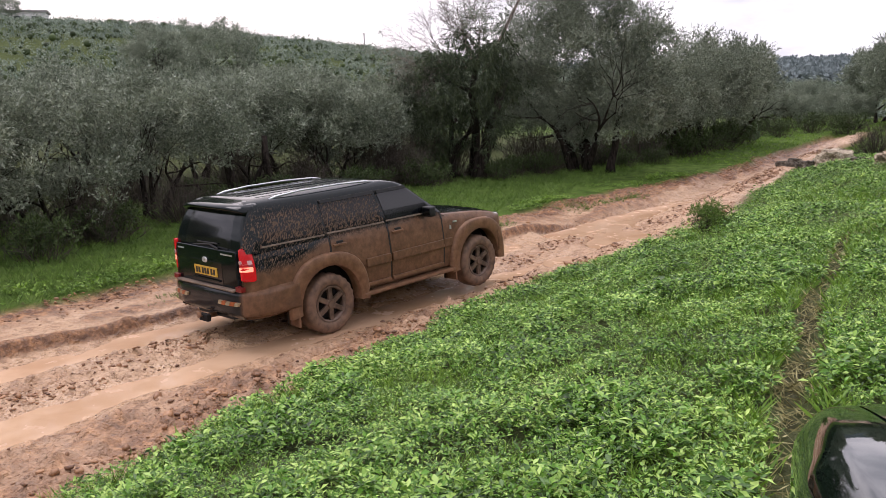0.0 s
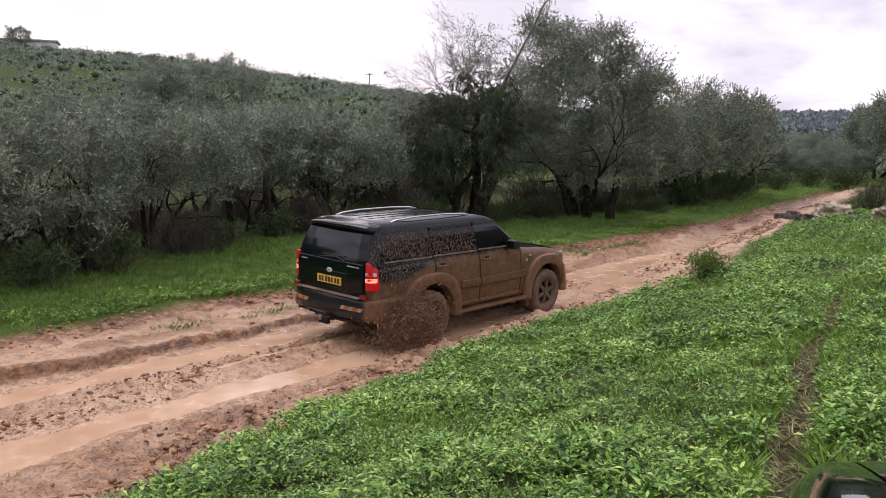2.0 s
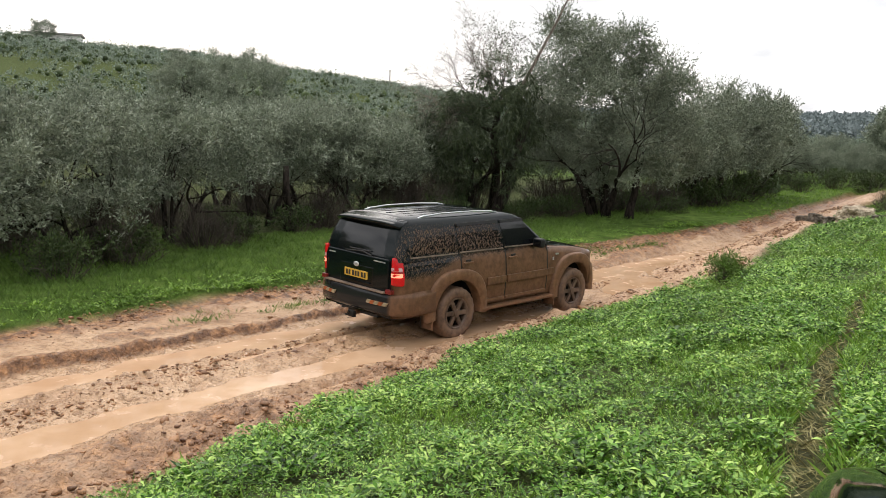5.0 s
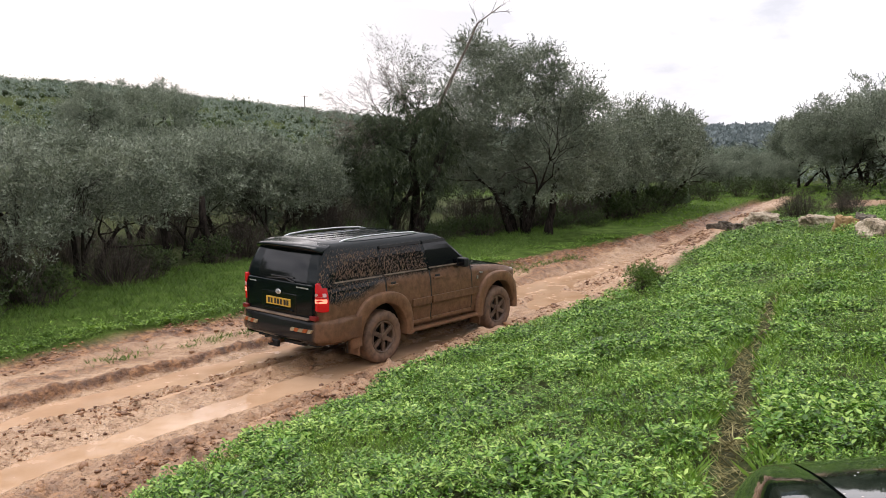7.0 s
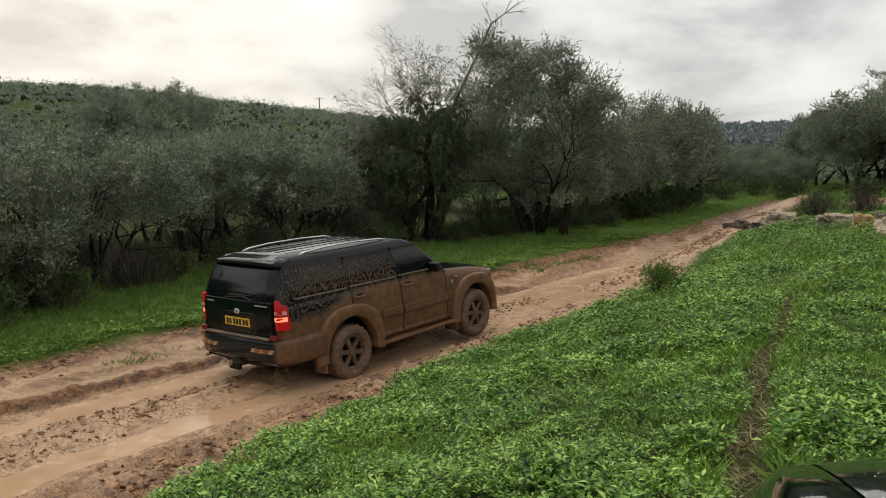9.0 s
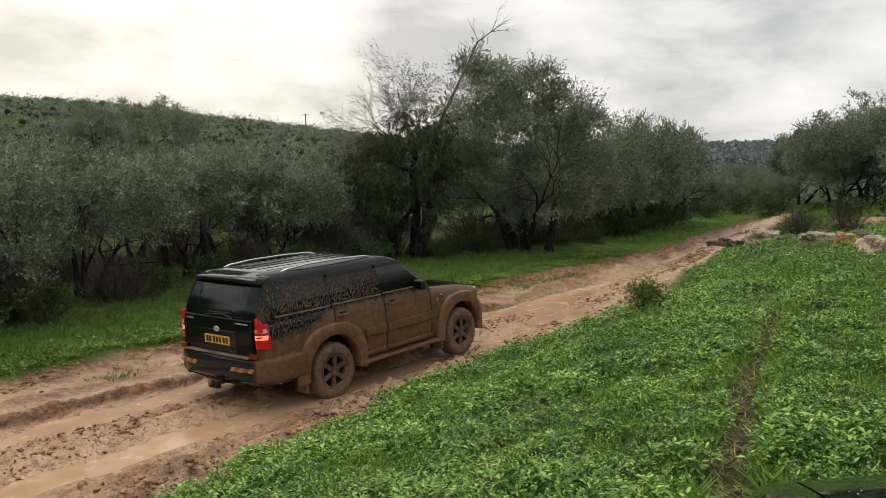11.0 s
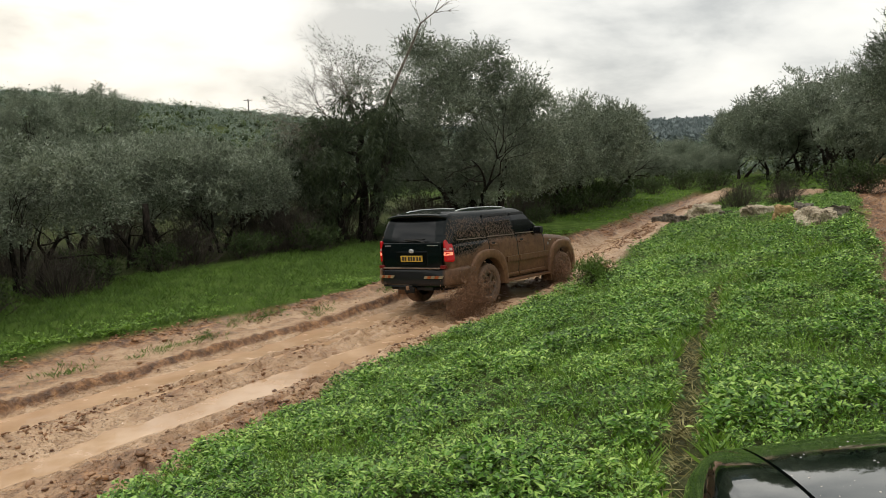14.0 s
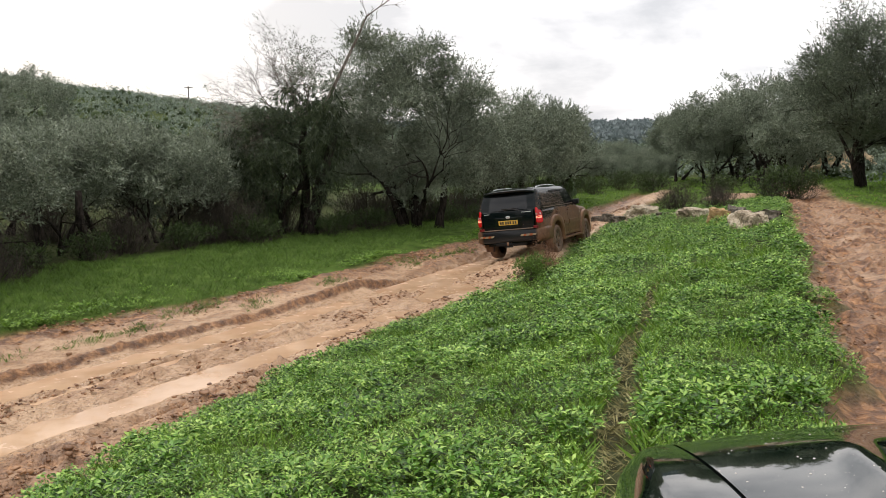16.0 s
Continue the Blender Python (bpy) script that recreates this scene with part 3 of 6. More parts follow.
# ---- weeds and grass ----
def weed_stuff():
    rng = np.random.default_rng(11)

    def scatter(n, s0, s1, d0, d1, keep):
        s, d = rng.uniform(s0, s1, n), rng.uniform(d0, d1, n)
        x, y = xy(s, d)
        z, mud = land(x, y)
        ok = (mud < 0.35 + 0.2 * rng.random(n)) & keep(x, y, s, d, rng.random(n))
        return x[ok], y[ok], z[ok]

    def plants(x, y, z, per, l0, l1, w, tall, patchy, fold=0.18):
        n = len(x)
        lush = 0.8 + 1.0 * np.clip(fbm(x * patchy, y * patchy, 4, 91), -0.42, 0.5)
        dense = per
        base = np.repeat(np.stack([x, y, z], 1), dense, 0)
        k = np.repeat(lush, dense)
        m = len(base)
        up = np.repeat(rng.uniform(0.2, 1.0, n), dense) * rng.uniform(0.7, 1.0, m) * tall * k
        a = rng.uniform(0, 6.28, m)
        spread = rng.uniform(0.0, 0.018, m)
        base = base + np.stack([np.cos(a) * spread, np.sin(a) * spread, up], 1)
        tilt = rng.uniform(-0.15, 1.3, m)
        way = np.stack([np.cos(a), np.sin(a), tilt], 1)
        ln = (l0 + (l1 - l0) * rng.random(m) ** 1.6) * k
        return leaves(base, way, ln, ln * w * rng.uniform(0.7, 1.3, m), rng, fold=fold)

    def free(x, y, s, d, u):
        return trampled(x, y) < 0.2 + 0.6 * u

    near = scatter(47000, 0.8, 13, -1.2, 5.8, free)
    mid = scatter(28000, 13, 34, -1.3, 5.6, free)
    rear = scatter(12000, -7, 0.8, -1.2, 5.8, free)
    v, f = stack([plants(*rear, 7, 0.06, 0.14, 0.4, 0.18, 1.6, 0), plants(*near, 11, 0.022, 0.07, 0.4, 0.19, 2.2), plants(*mid, 9, 0.03, 0.09, 0.42, 0.22, 1.6)])
    tagged(link_mesh("weeds", v, f, M_WEED), "lush bright green broad-leaved weeds covering the bank", "weeds", kind="stuff")

    def blades(x, y, z, per, l0, l1, lean):
        base = np.repeat(np.stack([x, y, z], 1), per, 0)
        m = len(base)
        a = rng.uniform(0, 6.28, m)
        base[:, :2] += rng.normal(0, 0.03, (m, 2))
        way = np.stack([np.cos(a) * lean, np.sin(a) * lean, np.ones(m)], 1) + rng.normal(0, 0.15, (m, 3))
        ln = rng.uniform(l0, l1, m)
        return leaves(base, way, ln, rng.uniform(0.005, 0.011, m) * (1 + 1.2 * (l1 > 0.2 or l1 == 0.17)), rng)

    def patch(x, y, s, d, u):
        return (fbm(x * 0.8, y * 0.8, 3, 17) > -0.1 + 0.3 * u - 0.15) & free(x, y, s, d, u)

    g1 = scatter(9000, 0.8, 14, -0.8, 5.75, patch)
    g2 = scatter(4500, 14, 36, -1.2, 5.7, patch)
    far = scatter(30000, -2, 40, 9, 16.5, lambda x, y, s, d, u: fbm(x * 0.6, y * 0.6, 3, 27) > -0.45 + 0.5 * u + 0.5 * (d - edges(s)[1] - verge_width(s)))
    out = scatter(14000, 28, 62, -14, 12, lambda x, y, s, d, u: u < 0.8)
    left = scatter(6000, 0, 30, -14, -4.6, lambda x, y, s, d, u: u < 0.9)
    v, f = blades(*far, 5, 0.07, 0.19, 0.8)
    tagged(link_mesh("verge_grass", v, f, M_VERGE), "short grass on the verge, coloured darker for the shade of the grove", "grass", kind="stuff")
    v, f = stack([blades(*g1, 5, 0.1, 0.2, 0.7), blades(*g2, 4, 0.12, 0.24, 0.7), blades(*out, 5, 0.07, 0.17, 0.8), blades(*left, 4, 0.1, 0.2, 0.7)])
    tagged(link_mesh("grass", v, f, M_BLADE), "short fresh green grass on the banks and verges", "grass", kind="stuff")
    # leafy fringe on the far lip of the road
    s = rng.uniform(0, 26, 5200)
    d = edges(s)[1] + 0.1 + np.abs(rng.normal(0, 0.5, 5200))
    x, y = xy(s, d)
    ok = fbm(s * 0.9, d * 1.4, 3, 57) + rng.uniform(-0.25, 0.25, 5200) > -0.05
    x, y = x[ok], y[ok]
    v, f = plants(x, y, land(x, y)[0], 7, 0.03, 0.085, 0.45, 0.09, 0.9)
    tagged(link_mesh("verge_weeds", v, f, M_BLADE), "leafy green weeds along the far lip of the mud", "weeds", kind="stuff")
    # tufts left standing in the mud of the far shelf
    c = np.array([(18.2, 7.8), (18.9, 7.6), (19.6, 7.5), (20.3, 7.35), (17.6, 8.0), (9.6, 8.75), (8.9, 8.95), (10.9, 8.95), (12.2, 8.3), (7.6, 9.3), (11.6, 8.9), (14.4, 8.0)])
    s, d = np.repeat(c[:, 0], 40) + rng.normal(0, 0.26, 480), np.repeat(c[:, 1], 40) + rng.normal(0, 0.13, 480)
    x, y = xy(s, d)
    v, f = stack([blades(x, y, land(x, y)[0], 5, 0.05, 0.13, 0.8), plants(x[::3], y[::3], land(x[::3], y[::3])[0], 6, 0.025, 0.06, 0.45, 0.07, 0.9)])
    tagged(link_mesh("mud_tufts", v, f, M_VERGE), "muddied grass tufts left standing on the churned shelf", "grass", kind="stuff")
    # taller blades beside the trodden line
    n = 9000
    s, d = rng.uniform(2, 15, n), rng.uniform(-0.9, 2.6, n)
    x, y = xy(s, d)
    k = trampled(x, y)
    ok = (k > 0.05) & (k < 0.3)
    x, y = x[ok], y[ok]
    v, f = blades(x, y, land(x, y)[0], 4, 0.1, 0.22, 0.9)
    tagged(link_mesh("path_grass", v, f, M_BLADE), "leaning pale green grass beside the trodden line", "grass", kind="stuff")
    # dry trodden straw
    n = 14000
    s, d = rng.uniform(2, 16, n), rng.uniform(-0.9, 2.2, n)
    x, y = xy(s, d)
    ok = (trampled(x, y) > rng.uniform(0.1, 1, n) + 0.35 * ease(6, 10, s))
    x, y = x[ok], y[ok]
    base = np.repeat(np.stack([x, y, land(x, y)[0] + 0.01], 1), 3, 0)
    m = len(base)
    a = rng.uniform(0, 6.28, m)
    way = np.stack([np.cos(a), np.sin(a), rng.uniform(0, 0.9, m)], 1)
    v, f = leaves(base, way, rng.uniform(0.05, 0.17, m), rng.uniform(0.005, 0.012, m), rng)
    tagged(link_mesh("straw", v, f, M_STRAW), "flattened yellow-brown straw in a trodden line", "straw", kind="stuff")


weed_stuff()


# ---- trees ----
def branches(rng, start, way, length, radius, depth, out, tips, sag=0.0, kids=(2, 4), spread=0.7):
    """Grow a limb and its smaller limbs."""
    n = 5
    pts, p, w = [Vector(start)], Vector(start), Vector(way).normalized()
    for i in range(n):
        w = (w + Vector(rng.normal(0, 0.16, 3)) + Vector((0, 0, -sag * i / n))).normalized()
        p = p + w * length / n
        pts.append(p.copy())
    radii = [radius * (1 - 0.75 * i / n) for i in range(n + 1)]
    out.append(tube(pts, radii, 7 if radius > 0.05 else 4 if radius > 0.012 else 3))
    if depth == 0:
        tips.append((tuple(pts[-1]), tuple(w)))
        return
    for k in range(int(rng.integers(*kids)) + 1):
        i = int(rng.integers(2, n + 1))
        turn = Vector(rng.normal(0, 1, 3))
        turn = (turn - turn.dot(w) * w).normalized()
        q = (w + turn * spread * rng.uniform(0.7, 1.3)).normalized()
        branches(rng, pts[i], q, length * rng.uniform(0.55, 0.8), radii[i] * rng.uniform(0.6, 0.8) + 0.002, depth - 1, out, tips, sag, kids, spread)


def crown_leaves(rng, centres, sizes, per, length, width, droop=0.0, sprig=0):
    """Leaves filling round clumps; with sprig, set along fine shoots that point outwards."""
    k = max(sprig, 1)
    c = np.repeat(np.asarray(centres), per // k, 0)
    r = np.repeat(np.asarray(sizes), per // k)
    m = len(c)
    off = unit(rng.normal(size=(m, 3))) * (rng.random(m) ** 0.5)[:, None]
    base = c + off * r[:, None] * np.array([1, 1, 0.8])
    way = off * 0.8 + rng.normal(0, 0.6, (m, 3)) + np.array([0, 0, 0.3 - droop])
    if sprig:
        shoot = unit(off + rng.normal(0, 0.45, (m, 3)) + np.array([0, 0, 0.45 - 1.6 * droop]))
        reach = r * rng.uniform(0.35, 1.15, m)
        base, shoot = np.repeat(base, k, 0), np.repeat(shoot, k, 0)
        along = np.tile(np.linspace(0, 1, k), m) * np.repeat(reach, k)
        m = len(base)
        base = base + shoot * along[:, None]
        way = shoot + 0.75 * unit(np.cross(shoot, rng.normal(size=(m, 3))))
    ln = rng.uniform(0.6, 1.3, m) * length
    return leaves(base, way, ln, ln * width * rng.uniform(0.7, 1.3, m), rng)


def olive_tree(seed, tall, wide, label, clumps=150, per=110, leaf=0.085, low=0.22, material=None, stems=3, lean=(0, 0), droop=0.0, width=0.34, lobes=()):
    """A gnarled tree: several stems, limbs, and a ragged crown of small leaves."""
    rng = np.random.default_rng(seed)
    root = new("olive_tree")
    wood, tips = [], []
    for k in range(stems):
        a = 6.28 * k / stems + rng.uniform(0, 1)
        foot = (0.16 * math.cos(a) * stems * 0.4, 0.16 * math.sin(a) * stems * 0.4, -0.1)
        way = (0.35 * math.cos(a) + lean[0], 0.35 * math.sin(a) + lean[1], 1.0)
        branches(rng, foot, way, tall * 0.42, 0.045 * tall * rng.uniform(0.7, 1.1) / stems ** 0.4, 3, wood, tips, 0.05, (2, 4), 0.75)
    v, f = join(wood)
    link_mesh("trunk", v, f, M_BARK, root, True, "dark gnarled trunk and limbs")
    centres, sizes = [], []
    mid = tall * (1 + low) / 2
    for lx, ly, lz, lr in lobes:
        for k in range(int(clumps * lr ** 2 / sum(q[3] ** 2 for q in lobes))):
            u = Vector(rng.normal(0, 1, 3)).normalized() * lr * rng.uniform(0.35, 1.0) ** 0.5
            u *= 0.85 + 0.4 * noise.noise(u * 1.4 + Vector((seed, lx, lz)))
            centres.append((lx + u.x, ly + u.y, lz + u.z))
            sizes.append(rng.uniform(0.2, 0.4))
    while len(centres) < clumps and not lobes:
        u = Vector(rng.normal(0, 1, 3)).normalized()
        rad = rng.uniform(0.45, 1.0) ** 0.6
        wob = 0.8 + 0.35 * noise.noise(u * 1.7 + Vector((seed, 0, 0))) + 0.2 * noise.noise(u * 4 + Vector((0, seed, 0)))
        p = Vector((u.x * wide / 2 * rad * wob, u.y * wide / 2 * rad * wob, mid + u.z * tall * (1 - low) / 2 * rad * wob))
        p += Vector((lean[0], lean[1], 0)) * p.z * 0.6
        if noise.noise(p * 0.9 + Vector((seed * 3, 1, 2))) < -0.22:
            continue
        centres.append(p[:])
        sizes.append(rng.uniform(0.16, 0.34) * tall / 4)
    v, f = crown_leaves(rng, centres, sizes, per, leaf, width, droop, 10)
    link_mesh("crown", v, f, material or M_OLIVE, root)
    return tagged(root, label, "tree", "olive grove")


def put(ob, az, r, turn=0, scale=1.0, first=False, sink=0.05):
    x, y = polar(az, r)
    m = pose(x, y, height(x, y) - sink, 0, 0, turn)
    if first:
        ob.matrix_basis = m @ Matrix.Scale(scale, 4)
        return ob
    c = copy_thing(ob, m)
    c.matrix_basis = m @ Matrix.Scale(scale, 4)
    return c


GREY = "grey-green olive tree with a dense ragged crown"
olive_a = olive_tree(1, 3.4, 4.4, GREY, clumps=210, per=230, leaf=0.07, low=0.2)
olive_b = olive_tree(2, 3.3, 4.0, GREY, clumps=190, per=230, leaf=0.07, low=0.26, stems=2)
olive_c = olive_tree(3, 3.5, 4.6, GREY, clumps=220, per=230, leaf=0.07, low=0.16)
olive_d = olive_tree(4, 3.1, 4.4, GREY, clumps=210, per=230, leaf=0.07, stems=4, low=0.1)
olive_e = olive_tree(5, 3.6, 4.6, "tall olive tree with a high open crown and bare lower trunks", clumps=190, per=230, leaf=0.06, stems=2, low=0.34)
put(olive_a, -19.6, 18.8, 30, 1.0, True)
put(olive_b, -13.4, 21.6, 80, 1.0, True)
put(olive_c, -26.0, 16.8, 10, 0.96, True)
put(olive_d, -7.5, 23.6, 0, 1.03, True)
put(olive_e, 32.9, 52, 20, 1.8, True)
olive_f = olive_tree(6, 8.0, 6.4, "tall olive tree with shade-darkened leaves and thick bare lower trunks", clumps=620, per=200, leaf=0.09, stems=2, low=0.1, material=M_SHADYLEAF)
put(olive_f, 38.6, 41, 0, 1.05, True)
GROVE_AND_UNSEEN = ((olive_a, -32, 15.6, 120, 0.95), (olive_b, -10.8, 24.0, 200, 1.08), (olive_c, -16.5, 26.5, 90, 0.98), (olive_d, -3.6, 25.6, 40, 1.0),
         (olive_a, -23, 27, 210, 1.05), (olive_d, -29, 26, 130, 1.05), (olive_c, -38, 22, 50, 1.0), (olive_b, -44, 18, 0, 1.0),
         (olive_a, -8, 33, 70, 1.1), (olive_c, -14, 36, 20, 1.1), (olive_d, -20, 37, 20, 1.2), (olive_b, -26, 36, 20, 1.2), (olive_c, -2, 36, 300, 1.1),
         (olive_a, 3, 35, 10, 1.1), (olive_d, 8, 36, 220, 1.1), (olive_b, 13.2, 33, 20, 1.05), (olive_c, -33, 34, 160, 1.2),
         (olive_c, 17.6, 35.5, 240, 1.3), (olive_a, 15.4, 34, 330, 1.15), (olive_b, 19.0, 38, 100, 1.4), (olive_a, 21.2, 47, 50, 0.72), (olive_d, 22.9, 50, 150, 0.66),
         (olive_c, 24.8, 54, 10, 0.62), (olive_b, 26.4, 52, 10, 0.66), (olive_d, 22.4, 62, 250, 0.75), (olive_a, 25.5, 62, 250, 0.72), (olive_c, 23.6, 74, 250, 0.85), (olive_b, 26.8, 72, 30, 0.85),
         (olive_b, 27.6, 58, 110, 1.5), (olive_c, 29.6, 54, 110, 1.6), (olive_a, 31.4, 56, 60, 1.8), (olive_b, 30.4, 66, 140, 1.5), (olive_d, 35, 66, 10, 1.2),
         # az 88 to 298: unseen trees, added to darken reflections in the car
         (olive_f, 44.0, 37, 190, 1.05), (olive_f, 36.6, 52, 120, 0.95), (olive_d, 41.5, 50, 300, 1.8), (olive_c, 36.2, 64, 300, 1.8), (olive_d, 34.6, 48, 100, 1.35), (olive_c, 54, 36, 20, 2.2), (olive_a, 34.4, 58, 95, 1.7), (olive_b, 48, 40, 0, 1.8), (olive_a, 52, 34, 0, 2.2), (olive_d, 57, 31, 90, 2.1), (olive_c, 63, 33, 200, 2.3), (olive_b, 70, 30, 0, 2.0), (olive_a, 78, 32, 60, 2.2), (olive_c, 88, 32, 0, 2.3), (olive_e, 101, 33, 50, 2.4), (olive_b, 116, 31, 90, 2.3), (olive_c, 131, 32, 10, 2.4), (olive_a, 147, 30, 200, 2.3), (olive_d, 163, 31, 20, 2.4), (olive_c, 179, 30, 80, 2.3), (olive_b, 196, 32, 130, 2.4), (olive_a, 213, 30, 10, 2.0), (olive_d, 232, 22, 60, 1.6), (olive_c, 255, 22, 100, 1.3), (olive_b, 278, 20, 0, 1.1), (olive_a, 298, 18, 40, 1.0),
         (olive_c, -15, 72, 0, 2.0), (olive_a, -18.6, 80, 0, 1.9), (olive_a, -30, 48, 0, 1.1), (olive_b, -24, 50, 0, 1.2), (olive_d, -5.5, 46, 0, 1.1), (olive_c, -10.5, 50, 60, 1.1), (olive_a, 0.5, 52, 0, 1.1))
for tree, az, r, turn, size in GROVE_AND_UNSEEN:
    put(tree, az, r, turn, size * (0.85 if 30 < r < 47 and az < 16 else 1.0))


def big_tree():
    """The tall tree by the road, with a leaning dark trunk and a broad crown."""
    lobes = ((-0.9, 0.0, 5.2, 1.15), (0.4, 0.3, 5.0, 1.3), (1.4, 0.2, 4.4, 1.1), (-1.9, -0.1, 3.9, 1.2), (-0.4, -0.3, 3.5, 1.6), (2.1, 0.0, 3.5, 1.15), (1.0, -0.5, 2.3, 1.4), (2.3, 0.2, 2.3, 1.2), (-1.6, 0.2, 2.3, 1.2), (-1.4, 0.0, 6.0, 0.6), (0.1, 0.0, 1.7, 1.1))
    root = olive_tree(21, 6.6, 6.2, "tall dark evergreen tree with a broad grey-green crown", clumps=1050, per=200, leaf=0.074, stems=4, lobes=lobes)
    root.name = "evergreen_tree"
    x, y = polar(9.4, 26.6)
    root.matrix_basis = pose(x, y, height(x, y) - 0.05, 0, 0, -8)
    root["group"] = "trees by the road"
    second = olive_tree(22, 4.7, 4.6, "dark tree with fine drooping foliage and a leaning trunk", clumps=230, per=150, leaf=0.17, low=0.05, material=M_DARKLEAF, stems=1, lean=(0.28, 0.0), droop=1.0, width=0.12)
    second.name = "drooping_tree"
    x, y = polar(0.9, 25.0)
    second.matrix_basis = pose(x - 0.3, y, height(x, y) - 0.05, 0, 0, 15)
    second["group"] = "trees by the road"
    third = olive_tree(23, 5.2, 4.6, "grey-green tree with a full crown beside the tall one", clumps=290, per=190, leaf=0.075, low=0.1)
    x, y = polar(15.0, 31.5)
    third.matrix_basis = pose(x, y, height(x, y) - 0.05, 0, 0, 80)
    # bare grey limbs standing out of the crown
    rng = np.random.default_rng(8)
    bare = new("bare_tree")
    bx, by = polar(2.0, 25.6)
    bare.matrix_basis = pose(bx, by, height(bx, by) - 0.05) @ Matrix.Scale(1.06, 4)
    wood, tips = [], []
    stem = [(0, 0, 0), (0.1, 0, 1.2), (0.0, 0, 2.4), (0.1, 0, 3.1)]
    wood.append(tube(stem, [0.16, 0.13, 0.11, 0.08], 8))
    for way, length, rad in (((-1.3, 0, 0.55), 1.75, 0.05), ((-0.9, 0.2, 0.75), 1.7, 0.05), ((-0.6, 0, 1.0), 1.45, 0.055), ((0.2, -0.2, 1.0), 1.2, 0.05), ((-1.5, 0.1, 0.25), 1.55, 0.045), ((-0.2, 0.2, 1.1), 1.3, 0.05)):
        branches(rng, stem[-1], way, length * 0.86, rad, 4, wood, tips, 0.0, (3, 5), 0.55)
    v, f = join(wood[:1])
    link_mesh("trunk", v, f, M_BARK, bare, True, "dark lower trunk")
    v, f = join(wood[1:])
    link_mesh("bare_crown", v, f, M_DEADWOOD, bare, True)
    ends = np.array([q[0] for q in tips])
    ends = ends[rng.random(len(ends)) < np.clip(0.12 + 0.25 * (ends[:, 0] + 0.6), 0.04, 0.5)]
    v, f = crown_leaves(rng, ends, np.full(len(ends), 0.13), 12, 0.06, 0.36)
    link_mesh("sparse_leaves", v, f, M_OLIVE, bare, False, "thin grey-green leaves on the bare twigs")
    wood = []
    # the one long bough that rises over the crown
    bough = [(0.3, -0.1, 2.9), (0.8, -0.2, 3.9), (1.2, -0.2, 4.7), (1.65, -0.2, 5.6), (1.9, -0.2, 6.15), (2.3, -0.2, 6.45), (2.75, -0.2, 6.75)]
    wood.append(tube(bough, [0.06, 0.05, 0.042, 0.034, 0.024, 0.014, 0.005], 6))
    for i, way in ((4, (-0.3, 0, 1)), (5, (0.2, 0, 1)), (5, (0.6, 0.1, 0.2)), (3, (-0.6, 0, 0.7)), (2, (-0.7, 0, 0.8)), (5, (1, 0, 0.1))):
        branches(rng, bough[i], way, 0.6, 0.014, 1, wood, tips, 0.0, (2, 4), 0.6)
    v, f = join(wood)
    link_mesh("bough", v, f, M_DEADWOOD, bare, True)
    wood = []
    arch = [(-0.1, -0.2, 2.5), (-0.6, -0.3, 2.75), (-1.1, -0.3, 2.8), (-1.5, -0.3, 2.6), (-1.75, -0.3, 2.2), (-1.85, -0.3, 1.9)]
    wood.append(tube(arch, [0.07, 0.06, 0.05, 0.035, 0.022, 0.008], 6))
    branches(rng, arch[3], (-1, 0, 0.1), 0.5, 0.015, 1, wood, tips, 0.1)
    branches(rng, arch[2], (-0.3, 0, -1), 0.5, 0.012, 1, wood, tips, 0.1)
    v, f = join(wood)
    link_mesh("bough", v, f, M_BARK, bare, True, "dark arching lower bough")
    tagged(bare, "half-dead tree with bare pale grey branches", "tree", "trees by the road")


big_tree()


def tall_stems():
    """Leaning dark trunks under the big crown."""
    for az, r, lean, tall in ((2.4, 24.6, 0.8, 2.9), (17.0, 33, 0.3, 2), (-14.8, 19.6, 0.15, 1.7), (-12.0, 20.6, -0.1, 1.6), (11.4, 26.2, 0.4, 2.4), (9.9, 26.4, -0.3, 2.4)):
        x, y = polar(az, r)
        k = 0.62 if tall < 2.9 else 1.0
        v, f = tube([(0, 0, -0.1), (0.05 * lean, 0, 0.3), (lean * 0.2 + 0.06, 0.05, tall * 0.3), (lean * 0.5 - 0.03, 0, tall * 0.55), (lean, 0.1, tall)], [0.3 * k, 0.2 * k, 0.18 * k, 0.16 * k, 0.11 * k], 9)
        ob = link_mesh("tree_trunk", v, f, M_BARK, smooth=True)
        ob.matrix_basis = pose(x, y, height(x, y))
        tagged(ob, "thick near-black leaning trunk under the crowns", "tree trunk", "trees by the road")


tall_stems()


